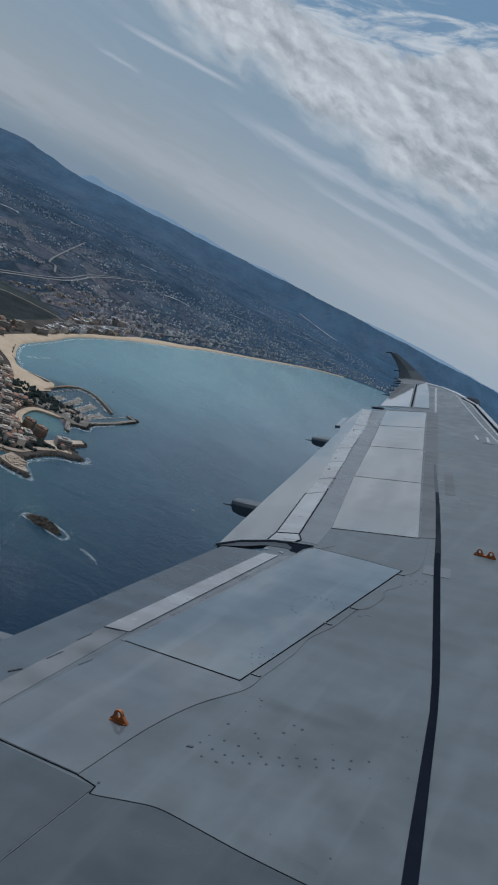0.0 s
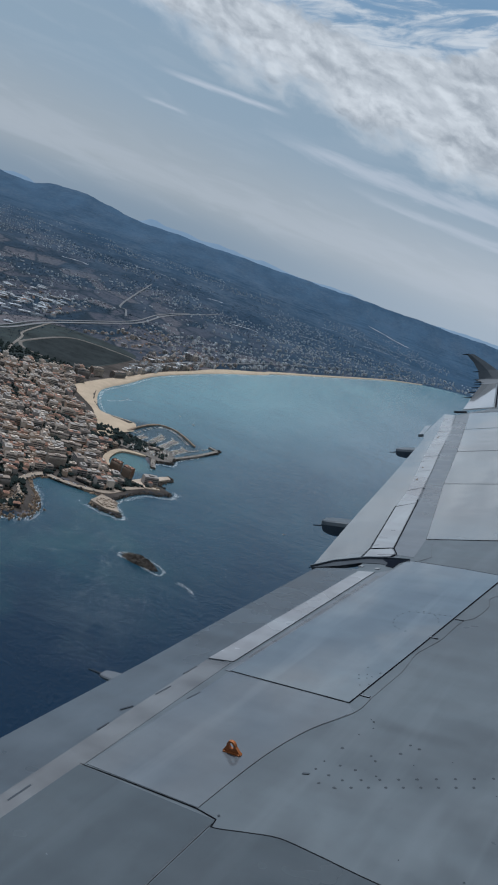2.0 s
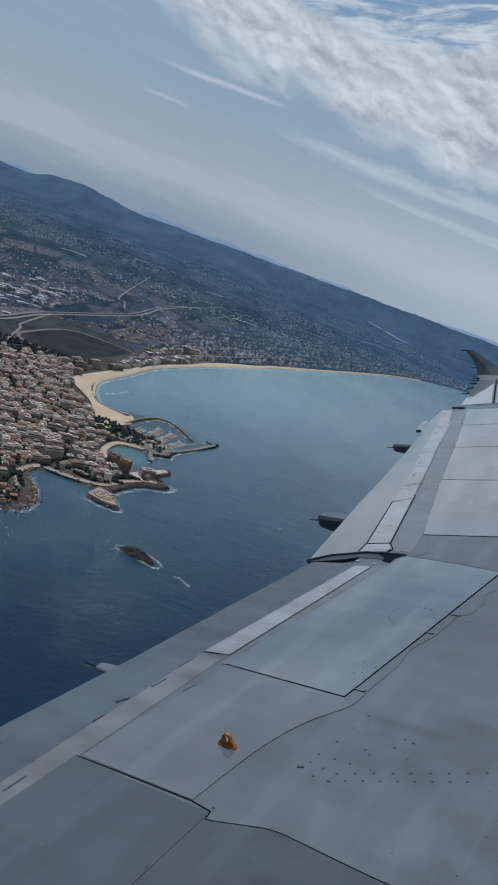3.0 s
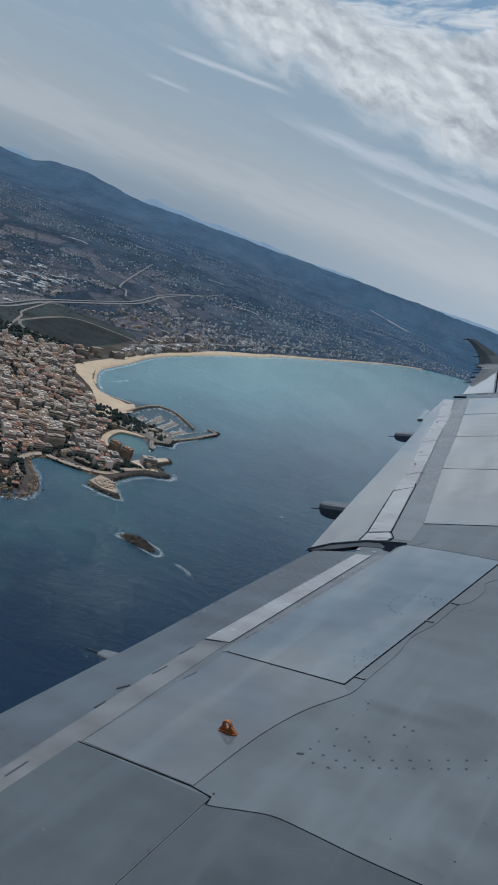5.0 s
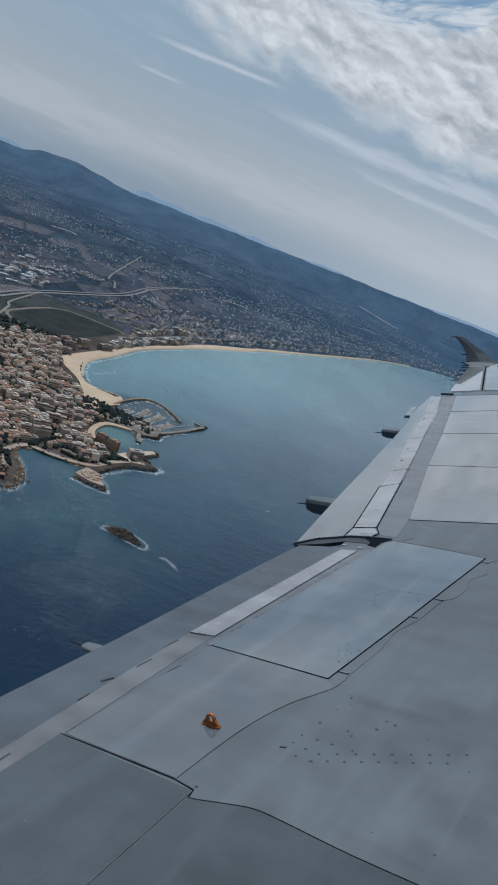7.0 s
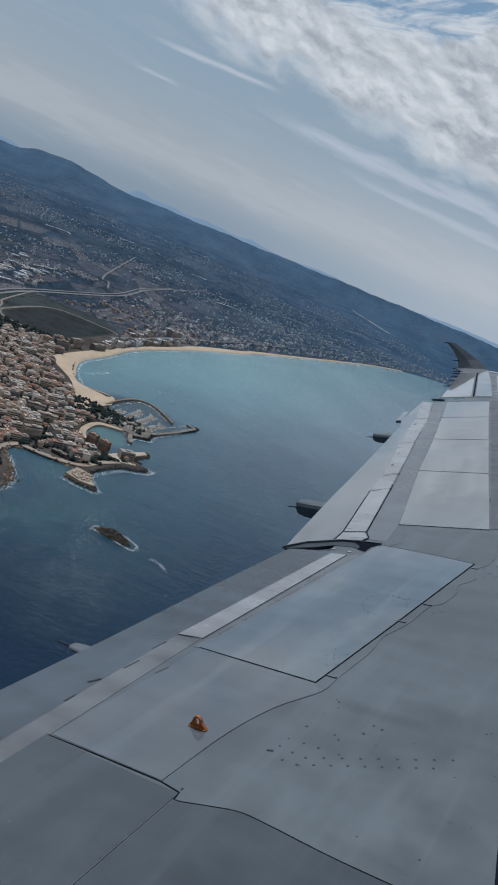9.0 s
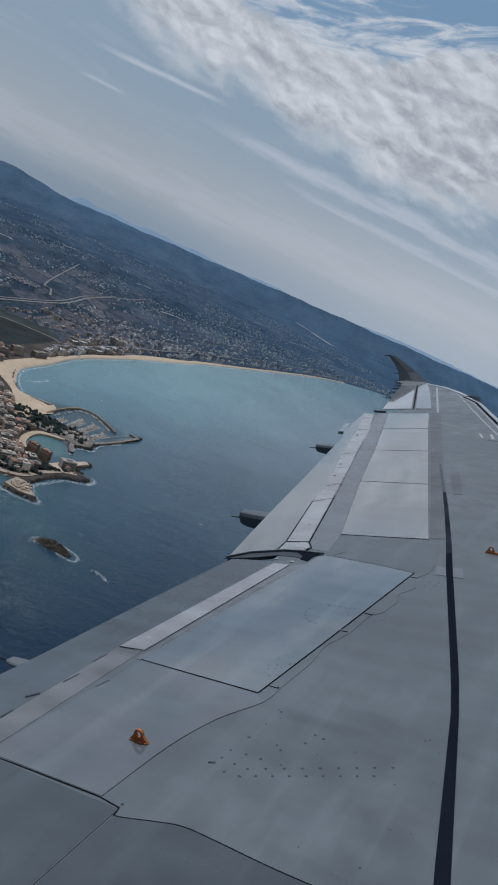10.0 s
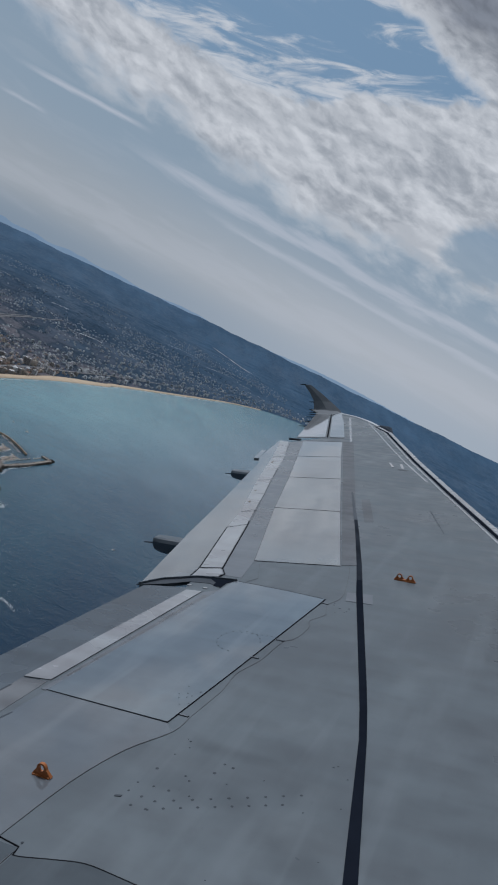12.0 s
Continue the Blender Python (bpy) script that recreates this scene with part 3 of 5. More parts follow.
def rod(points, radius, bm=None, sides=8):
    """A round bar through a few points."""
    pts = [Vector(p) for p in points]
    rings = []
    for i, p in enumerate(pts):
        t = (pts[min(i + 1, len(pts) - 1)] - pts[max(i - 1, 0)]).normalized()
        a = t.orthogonal().normalized()
        b = t.cross(a)
        rr = radius[i] if isinstance(radius, (list, tuple)) else radius
        rings.append([p + (a * math.cos(q) + b * math.sin(q)) * rr for q in np.linspace(0, 2 * math.pi, sides, endpoint=False)])
    for i in range(1, len(rings)):       # keep the rings in step
        best = min(range(sides), key=lambda s: (rings[i][s] - rings[i - 1][0]).length)
        rings[i] = rings[i][best:] + rings[i][:best]
    return loft(rings, bm)


def build_wing():
    wing = new("aircraft_wing")
    tagged(wing, "grey painted airliner wing with pale spoilers, flaps and upturned tip", "aircraft wing")

    def seam(pts, width=0.008, z=0.007, mat="gap", label=""):
        width = [w * 0.5 for w in width] if isinstance(width, (list, tuple)) else width * 0.5
        z = z if z > 0.0165 else z * 0.45
        return part("seam", ribbon(pts, width, 0.0005, z), M[mat], wing, label)

    le = [(2.35, 0.9), (0.95, 5.0), (-0.276, 8.43), (-0.881, 10.11), (-1.60, 12.17), (-2.65, 15.38), (-3.05, 16.2)]
    tip = [(-3.39, 16.99), (-3.82, 17.72), (-4.42, 18.38)]
    # the wing box: a deep body with a rounded nose
    box = [(-2.0, 0.9), (-2.0, 5.72), (-3.72, 12.75), (-3.45, 13.55), (-4.60, 18.15)] + tip[::-1] + le[::-1]
    part("upper_skin", prism(box, -0.20, 0.0, 0.012), M["skin"], wing, "grey wing skin with faint streaks")
    nose = []
    for x, y in le:
        t = 0.14 if y < 14 else 0.09
        nose.append([(x - 0.02, y - 0.02, 0.0), (x + 0.018, y + 0.05, -0.012), (x + 0.03, y + 0.08, -t * 0.4), (x + 0.01, y + 0.08, -t), (x - 0.06, y, -t * 1.2)])
    part("slat", loft(nose), M["metal"], wing, "bright bare metal leading edge slat", True)
    part("slat_lip", ribbon([(x + 0.008, y) for x, y in le], 0.06, -0.01, 0.004), M["strip"], wing, "bright slat edge")
    part("slat_gap", ribbon([(x - 0.045, y - 0.02) for x, y in le], 0.040, -0.01, 0.003), M["seal"], wing, "black gap behind the slat")
    part("slat_line", ribbon([(x - 0.098, y - 0.03) for x, y in le], 0.022, -0.01, 0.003), M["strip"], wing)
    seam([(-1.23, 10.6), (-1.72, 11.9), (-2.07, 12.9), (-3.34, 16.7)], 0.05, 0.005, "pale_line")
    part("tip_cap", rod([(-2.62, 15.45, -0.03), (-2.78, 15.95, -0.02), (-3.06, 16.5, -0.02)], [0.03, 0.075, 0.03]), M["dark_paint"], wing, "dark navigation light fairing")
    part("tip_rim", ribbon([(-3.06, 16.3)] + tip, 0.07, -0.05, 0.010), M["metal"], wing)

    # trailing edge: fixed shroud, light wear strips and the flaps
    part("inner_flap", prism([(-1.98, 0.9), (-1.98, 5.70), (-2.24, 5.6), (-2.29, 4.8), (-2.33, 4.0), (-2.39, 3.2), (-2.52, 0.9)], -0.05, -0.001), M["flap"], wing, "slate grey inner flap")
    part("outer_flap", prism([(-2.02, 5.91), (-2.27, 5.59), (-2.57, 6.9), (-2.8, 7.97), (-3.36, 10.45), (-3.525, 10.9), (-3.90, 12.79), (-3.72, 12.75)], -0.045, 0.0025, 0.001), M["panel"], wing, "pale grey outer flap")
    part("flap_fold", prism([(-3.50, 10.83), (-3.56, 10.80), (-3.74, 11.55), (-3.68, 11.6)], -0.03, 0.006), M["panel"], wing)
    part("inner_strip", prism([(-2.072, 4.223), (-1.945, 4.249), (-1.87, 5.675), (-1.968, 5.651)], 0.0, 0.003), M["strip"], wing, "worn silver strip")
    part("inner_strip", prism([(-2.082, 2.5), (-1.962, 2.5), (-1.95, 4.235), (-2.072, 4.21)], 0.0, 0.0015), M["shroud_worn"], wing, "scuffed pale strip")
    part("flap_rub_strip", ribbon([(-1.905, 4.32), (-1.862, 5.0), (-1.822, 5.62)], [0.012, 0.018, 0.020], 0.0, 0.0022), M["shroud_worn"], wing, "scuffed grey line beside the strip")
    seam([(-1.945, 4.249), (-1.87, 5.675)], 0.005, 0.008, "stain")
    seam([(-2.072, 4.223), (-1.945, 4.249)], 0.005, 0.007, "stain")
    for a, b in (((-2.115, 3.66), (-2.085, 3.71)), ((-2.065, 3.83), (-2.055, 3.92)), ((-1.92, 3.87), (-1.905, 3.94)), ((-2.078, 4.04), (-2.07, 4.13)), ((-2.085, 3.50), (-2.08, 3.56)), ((-2.03, 3.02), (-2.03, 3.12))):
        part("vent_slot", ribbon([a, b], 0.009, 0.0005, 0.0024), M["rib"], wing)
    L = [(-2.083, 6.10), (-2.371, 7.213), (-2.498, 7.786), (-2.721, 8.588), (-2.935, 9.322), (-3.40, 11.1), (-3.86, 12.70)]
    Rr = [(-1.957, 6.17), (-2.271, 7.396), (-2.406, 7.906), (-2.611, 8.707), (-2.828, 9.493), (-3.26, 11.2), (-3.71, 12.66)]
    for i in range(6):
        part("wear_strip", prism([along(L[i], L[i + 1], 0.006), along(L[i], L[i + 1], 0.994), along(Rr[i], Rr[i + 1], 0.994), along(Rr[i], Rr[i + 1], 0.006)], 0.0, 0.005), M["strip"], wing, "worn silver strip")
    part("wear_strip", prism([(-2.057, 5.92), (-2.083, 6.075), (-1.957, 6.155), (-1.90, 6.06), (-1.905, 5.99)], 0.0, 0.005), M["strip"], wing)
    seam([(-2.068, 5.90), (-2.092, 6.09), (-2.38, 7.22)], 0.010, 0.013)
    seam([(-1.895, 5.985), (-1.885, 6.06), (-1.95, 6.17), (-2.262, 7.40), (-2.30, 7.52)], 0.013, 0.013)
    seam([(-2.09, 6.095), (-1.95, 6.172)], 0.010, 0.013)
    seam([(-2.375, 7.213), (-2.268, 7.396)], 0.010, 0.013)
    seam([(-2.498, 7.786), (-2.43, 7.95), (-2.39, 7.92)], 0.012, 0.013, "stain")
    seam([(-2.271, 7.45), (-2.70, 9.05), (-3.20, 10.93), (-3.66, 12.6)], 0.02, 0.006, "stain")
    # flat dark plates paint the shaded end rib of the outer flap and the opening under it
    part("flap_rib", prism([(-2.28, 5.57), (-2.19, 5.74), (-2.015, 5.895), (-1.89, 5.935), (-1.77, 5.965), (-1.80, 5.90), (-1.80, 5.815), (-1.90, 5.835), (-2.02, 5.80), (-2.12, 5.69)], 0.0, 0.003), M["rib"], wing, "flat slate plate for the shaded rib at the flap end")
    part("flap_gap", prism([(-1.93, 5.925), (-1.775, 5.962), (-1.80, 5.90), (-1.80, 5.80), (-1.855, 5.81), (-1.865, 5.87)], 0.0, 0.004), M["seal"], wing, "black plate for the shaded notch")
    seam([(-2.275, 5.575), (-2.19, 5.742), (-2.015, 5.897), (-1.89, 5.937)], 0.020, 0.009, "seal")
    part("flap_rib_edge", ribbon([(-2.275, 5.59), (-2.19, 5.75), (-2.015, 5.91), (-1.89, 5.95), (-1.76, 5.98)], 0.008, 0.0, 0.014), M["flap"], wing)
    for x, y in ((-1.99, 5.74), (-1.88, 5.74), (-1.84, 5.985)):
        part("bracket", prism([(x - 0.015, y - 0.012), (x + 0.015, y - 0.01), (x + 0.012, y + 0.012), (x - 0.012, y + 0.012)], 0.0, 0.005, 0.002), M["strip"], wing)
    seam([(-1.70, 6.0), (-1.66, 6.1), (-1.765, 6.40)], 0.006, 0.004, "stain")

    # spoilers
    def spoiler(q):
        return part("spoiler", prism(q, 0.0, 0.0022), M["panel"], wing, "pale glossy grey spoiler panel")

    sp = [(-1.25, 6.68), (-1.71, 8.39), (-2.16, 10.08), (-2.61, 11.77), (-3.03, 13.40)]
    si = [(-1.83, 6.46), (-2.30, 8.17), (-2.71, 9.79), (-3.14, 11.39), (-3.57, 12.99)]
    for i in range(4):
        spoiler([sp[i], sp[i + 1], si[i + 1], si[i]])
    spoiler([(-1.904, 4.166), (-1.304, 4.168), (-1.146, 5.945), (-1.40, 5.97), (-1.77, 5.975)])
    for i in range(5):
        seam([sp[i], si[i]], 0.016 + 0.006 * i)
    seam(sp, 0.010, 0.007, "stain")
    seam(si, 0.008, 0.0055, "stain")
    seam([(-1.904, 4.166), (-1.304, 4.168)], [0.004, 0.010])
    seam([(-1.304, 4.168), (-1.25, 4.75), (-1.146, 5.945)], [0.010, 0.010, 0.014])
    seam([(-1.146, 5.945), (-1.40, 5.97), (-1.77, 5.975)], 0.006)
    for a in ((-1.30, 4.25), (-1.25, 4.93), (-1.21, 5.20), (-1.157, 5.87)):
        part("hinge_fitting", ribbon([(a[0] + 0.008, a[1]), (a[0] + 0.052, a[1])], 0.013, 0.0, 0.0030), M["gap"], wing)
        part("hinge_plate", ribbon([(a[0] + 0.009, a[1]), (a[0] + 0.049, a[1])], 0.0085, 0.0, 0.0040), M["shroud"], wing)
    # scalloped sealant line in front of the hinge
    seam(spline([(-1.44, 3.31), (-1.41, 3.66), (-1.35, 3.91), (-1.252, 4.111), (-1.242, 4.243)], 4), 0.007, 0.0056, "stain")
    seam(spline([(-1.242, 4.243), (-1.225, 4.459), (-1.22, 4.541), (-1.23, 4.714), (-1.205, 4.826), (-1.18, 4.94), (-1.162, 5.18), (-1.118, 5.256), (-1.098, 5.44), (-1.125, 5.554), (-1.075, 5.683),
                 (-1.108, 5.857), (-1.071, 5.983), (-1.075, 6.147), (-1.13, 6.45), (-1.17, 6.64), (-1.225, 6.80), (-1.215, 6.95), (-1.27, 7.08), (-1.265, 7.22), (-1.33, 7.34)], 4), 0.007, 0.004, "stain")
    part("patch_plate", prism([(-1.059, 6.147), (-0.901, 6.182), (-0.861, 6.005), (-1.028, 5.985)], 0.0, 0.0028), M["shroud"], wing)
    part("patch_plate", prism([(-1.672, 9.082), (-1.596, 9.139), (-1.338, 8.172), (-1.415, 8.118)], 0.0, 0.0012), M["stain"], wing, "small grey grille plate")
    part("aft_shroud", prism(Rr[:1] + Rr[1:] + [(-3.55, 12.95)] + si[::-1] + [(-1.76, 6.05), (-1.90, 6.04)], 0.0, 0.0012), M["shroud"], wing, "grey fixed panel beside the spoilers")
    part("hinge_band", prism([(-1.245, 6.70), (-3.02, 13.42), (-2.88, 13.55), (-1.14, 6.76)], 0.0, 0.003), M["stain"], wing)
    seam([(-1.63, 8.6), (-2.36, 11.38), (-3.96, 17.54)], [0.03, 0.05, 0.09], 0.006, "pale_line")
    for a, b in (((-1.92, 11.77), (-1.80, 11.40)), ((-1.76, 11.75), (-1.66, 11.35))):
        part("tip_marking", ribbon([a, b], 0.035, 0.0, 0.005), M["strip"], wing, "white stencil mark")
    part("tip_marking", ribbon([(-1.70, 11.28), (-1.58, 11.25)], 0.06, 0.0, 0.005), M["stain"], wing)

    # black line along the wing, wider where it is new
    part("black_line", ribbon([(-0.25, 2.9), (-0.382, 3.57), (-0.545, 4.42), (-0.60, 4.66), (-0.652, 4.87), (-0.98, 6.15), (-1.05, 6.44)],
                              [0.048, 0.046, 0.032, 0.034, 0.036, 0.042, 0.040], 0, 0.0036), M["seal"], wing, "worn black paint line")
    part("black_line", ribbon([(-1.05, 6.44), (-1.14, 6.8), (-1.35, 7.6), (-1.50, 8.15)], [0.040, 0.038, 0.034, 0.030], 0, 0.0036), M["faded"], wing, "faded dark paint line")
    part("black_line", ribbon([(-1.50, 8.15), (-1.6, 8.5), (-1.85, 9.4)], [0.032, 0.03, 0.02], 0, 0.0045), M["rib"], wing, "thin grey end of the paint line")

    # inboard joints
    seam([(-1.97, 3.30), (-1.80, 3.305), (-1.44, 3.312), (-1.352, 3.30), (-1.345, 3.262)], [0.002, 0.006, 0.006, 0.008, 0.008])
    seam(spline([(-1.345, 3.262), (-1.313, 3.268), (-1.218, 3.301), (-1.128, 3.326), (-1.009, 3.322), (-0.784, 3.306), (-0.45, 3.30)], 4), 0.008)
    seam([(-1.353, 3.26), (-1.368, 2.4)], 0.005, 0.0065, "stain")
    part("cuff_panel", prism(spline([(-1.345, 3.262), (-1.313, 3.268), (-1.218, 3.301), (-1.128, 3.326), (-1.009, 3.322), (-0.784, 3.306), (-0.45, 3.30)], 3) + [(-0.42, 2.4), (-1.366, 2.4)], 0.0, 0.0025), M["root_dimmed"], wing)
    part("root_panel", prism([(-1.97, 3.295), (-1.351, 3.295), (-1.370, 2.4), (-1.98, 2.4)], 0.0, 0.002), M["root_dimmed"], wing)
    part("mid_panel", prism([(-1.95, 3.31)] + spline([(-1.44, 3.318), (-1.41, 3.66), (-1.35, 3.91), (-1.252, 4.111)], 3) + [(-1.30, 4.16)] + [(-1.90, 4.155)], 0.0, 0.002), M["mid_dimmed"], wing)
    part("aft_panel", prism([(-1.93, 4.16), (-1.905, 4.16), (-1.775, 5.78), (-1.86, 5.66)], 0.0, 0.002), M["shroud"], wing)

    seam([(-0.95, 8.986), (-0.711, 8.134)], 0.016, 0.004, "rib")
    for i, w in ((2, 0.5), (3, 0.2), (4, 0.7)):
        a, b = along(L[i], L[i + 1], w), along(Rr[i], Rr[i + 1], w)
        part("oil_streak", ribbon([along(a, b, 0.25), along(along(a, b, 0.6), along(L[i], L[i + 1], w + 0.15), 0.5)], [0.02, 0.008], 0.0, 0.0062), M["rust"], wing, "brown oil streak")

    # fasteners
    rng = random.Random(3)
    dots = []
    for i in range(9):
        dots.append((along((-1.094, 3.687), (-0.653, 3.949), i / 8), 0.0055))
        dots.append((along((-1.101, 3.636), (-0.695, 3.868), i / 8), 0.0055))
    for a in ((-1.205, 3.70), (-1.157, 3.633), (-1.139, 3.76), (-1.081, 3.762), (-1.148, 3.69), (-1.003, 3.765), (-1.201, 3.756), (-1.182, 3.862), (-1.068, 3.867), (-1.043, 3.846), (-0.982, 3.932), (-0.971, 4.0), (-0.934, 3.992)):
        dots.append((a, rng.uniform(0.004, 0.007)))
    for i in range(14):
        q = 0.3 + i / 13 * 4.4
        dots.append(((-1.37 + 0.11 * math.cos(q) * 1.0, 5.08 + 0.14 * math.sin(q)), 0.0045))
    for i in range(7):
        dots.append((along((-1.40, 5.195), (-1.235, 5.225), i / 6), 0.0045))
        dots.append((along((-1.355, 3.32), (-1.368, 2.95), i / 6), 0.0045))
    for i in range(10):
        dots.append(((-1.02 + rng.uniform(-0.06, 0.06), 5.80 + rng.uniform(-0.15, 0.15)), 0.004))
        dots.append(((-1.34 + rng.uniform(-0.05, 0.05), 4.30 + rng.uniform(-0.05, 0.2)), 0.0035))
    for i in range(16):
        dots.append(((rng.uniform(-1.2, -0.5), rng.uniform(3.4, 4.2)), rng.uniform(0.002, 0.005)))
    bm = bmesh.new()
    for (x, y), r in dots:
        c = bmesh.ops.create_cone(bm, cap_ends=True, segments=8, radius1=r * 1.05, radius2=r * 0.9, depth=0.0008)["verts"]
        bmesh.ops.translate(bm, verts=c, vec=(x, y, 0.0006 if x > -1.225 and 3.34 < y < 6.2 else 0.0026))
    tagged(part("fastener_pattern", bm, M["rivet"], wing, "dark fastener heads"), kind="stuff")
    part("drain_tab", prism([(-1.232, 3.648), (-1.210, 3.656), (-1.210, 3.664), (-1.232, 3.657)], 0.0, 0.003), M["rivet"], wing)

    # tie-down hooks: an arched ring on a foot plate
    def hook(cx, cy, ways, size):
        for k, off in enumerate(ways):
            bm = bmesh.new()
            # a thick lug with a round eye
            rings = []
            for dy in (-0.14, 0.14):
                outer, inner = [], []
                for q in np.linspace(0, 2 * math.pi, 20, endpoint=False):
                    c, e = math.cos(q), math.sin(q)
                    x, z = (0.44 * c, 0.62 + 0.44 * e) if e > -0.25 else (0.90 * c / 0.97, 0.10)
                    y = cy - 0.10 * off + dy * size
                    outer.append(bm.verts.new((cx + off + x * size * 1.05, y, z * size * 1.1)))
                    inner.append(bm.verts.new((cx + off + 0.25 * c * size, y, (0.66 + 0.26 * e) * size * 1.1)))
                rings.append((outer, inner))
            (o0, i0), (o1, i1) = rings
            for a in range(20):
                b = (a + 1) % 20
                for f in ((o0[a], o0[b], i0[b], i0[a]), (o1[b], o1[a], i1[a], i1[b]), (o0[b], o0[a], o1[a], o1[b]), (i0[a], i0[b], i1[b], i1[a])):
                    bm.faces.new(f)
            bmesh.ops.recalc_face_normals(bm, faces=bm.faces)
            if k == 0 and len(ways) > 1:
                mid = cx + sum(ways) / len(ways)
                prism([(mid - size * 1.5, cy - size * 0.2), (mid + size * 1.5, cy - size * 0.2 - 0.1 * ways[-1]), (mid + size * 1.5, cy + size * 0.2), (mid - size * 1.5, cy + size * 0.2)], 0.0, size * 0.35, 0.004, bm)
            prism([(cx + off - size * 0.84, cy - size * 0.25 - 0.1 * off), (cx + off + size * 0.84, cy - size * 0.25 - 0.1 * off), (cx + off + size * 0.84, cy + size * 0.25 - 0.1 * off), (cx + off - size * 0.84, cy + size * 0.25 - 0.1 * off)], 0.0, 0.008, 0.003, bm)
            part("tie_down_hook", bm, M["orange"], wing, "orange metal tie-down lug with an eye")

    hook(-1.52, 3.632, (0.0,), 0.044)
    hook(-0.77, 6.59, (-0.038, 0.038), 0.041)

    # flap track fairings with their probes
    def fairing(y, x0, xa, zt, zb, half, mat, label):
        rows = []
        for s, top, bot, w in ((0.0, 0.0, 0.6, 0.6), (0.5, 0.0, 1.0, 1.0), (0.80, 0.01, 1.0, 0.95), (0.90, 0.02, 0.96, 0.86), (0.985, 0.03, 0.84, 0.72), (1.0, 0.08, 0.76, 0.62)):
            x, h = x0 + (xa - x0) * s, zb - zt
            a, b = zt + h * top, zt + h * bot
            rows.append([(x, y - half * w * 0.62, a), (x, y + half * w * 0.62, a), (x, y + half * w * 0.85, a + h * 0.06), (x, y + half * w, a + h * 0.25), (x, y + half * w * 0.8, b - h * 0.15), (x, y + half * w * 0.45, b),
                         (x, y - half * w * 0.45, b), (x, y - half * w * 0.8, b - h * 0.15), (x, y - half * w, a + h * 0.25), (x, y - half * w * 0.85, a + h * 0.06)])
        f = part("flap_track_fairing", loft(rows), M[mat], wing, label)
        part("probe", rod([(xa + 0.01, y, zt + (zb - zt) * 0.5), (xa - 0.11, y + 0.01, zt + (zb - zt) * 0.56)], [0.008, 0.004]), M["dark_paint"], f)

    fairing(6.9, -2.2, -2.88, -0.07, -0.205, 0.08, "fairing_paint", "slate blue flap track fairing")
    fairing(10.2, -2.9, -3.605, -0.07, -0.19, 0.09, "fairing_paint", "slate blue flap track fairing")
    fairing(4.0, -2.1, -2.56, -0.085, -0.115, 0.04, "shroud", "pale flap track fairing")

    # aileron and wing tip
    part("aileron", prism([(-3.80, 13.38), (-3.42, 13.74), (-4.48, 17.74), (-4.72, 17.45)], 0.0, 0.010, 0.003), M["mirror_panel"], wing, "glossy pale grey aileron")
    part("aileron_hinge", prism([(-3.36, 13.80), (-3.137, 13.94), (-3.83, 16.5), (-4.35, 18.27), (-4.44, 17.83)], 0.0, 0.008, 0.002), M["panel"], wing, "pale grey hinge panel")
    seam([(-3.39, 13.77), (-4.455, 17.79)], 0.05, 0.013)
    seam([(-3.83, 16.5), (-4.12, 16.3)], 0.03, 0.010, "stain")
    seam([(-3.80, 13.30), (-3.42, 13.66), (-3.12, 13.86)], 0.12, 0.006, "stain")
    rings = []
    for s, (xf, xa), y, z in ((0, (-4.46, -5.18), 18.80, -0.08), (0.15, (-4.54, -5.20), 18.86, 0.02), (0.4, (-4.78, -5.235), 18.92, 0.19), (0.7, (-5.07, -5.36), 18.95, 0.39), (1, (-5.35, -5.52), 18.97, 0.565)):
        th = 0.05 * (1 - 0.7 * s)
        xm = (xf + xa) / 2
        rings.append([(xf, y, z), (xm, y - th, z), (xa, y, z - 0.004), (xm, y + th, z)])
    part("winglet", loft(rings), M["tip_paint"], wing, "blue-grey upturned wing tip")
    for i, (x, y, z, ln) in enumerate(((-5.52, 18.97, 0.562, 0.09), (-5.25, 18.92, 0.16, 0.10), (-5.20, 18.86, -0.02, 0.12), (-4.98, 18.45, -0.01, 0.15), (-4.87, 17.95, 0.0, 0.15), (-4.74, 17.5, 0.0, 0.15), (-4.60, 16.9, 0.0, 0.15), (-4.40, 16.0, 0.0, 0.14), (-4.20, 15.1, 0.0, 0.14))):
        part("static_wick", rod([(x + 0.05, y, z), (x - ln, y - 0.02, z - 0.004)], [0.014, 0.006], sides=6), M["gap"], wing)
    part("tip_root", prism([(-4.42, 18.38), (-4.55, 18.70), (-5.0, 18.75), (-5.17, 18.55), (-4.95, 18.2), (-4.72, 17.47), (-4.48, 17.76)], -0.02, 0.004, 0.002), M["tip_paint"], wing)
    part("flap_tip_edge", prism([(-3.80, 12.95), (-3.62, 12.99), (-3.66, 13.15), (-3.86, 13.12)], 0.0, 0.012), M["gap"], wing)
    # the side of the cabin beside the seat, which carries the wing; unseen, added to shade the root
    rings = [[(x, -0.36 + 1.95 * math.cos(q), 1.35 + 1.95 * math.sin(q)) for q in np.linspace(0, 2 * math.pi, 40, endpoint=False)] for x in (-9.0, -4.5, 0.0, 4.5, 9.0)]
    part("fuselage_side", loft(rings), M["hull_paint"], wing, "plain pale fuselage side, out of view, that shades the wing root", True)
    wing.matrix_world = PLANE
    return wing


wing = build_wing()


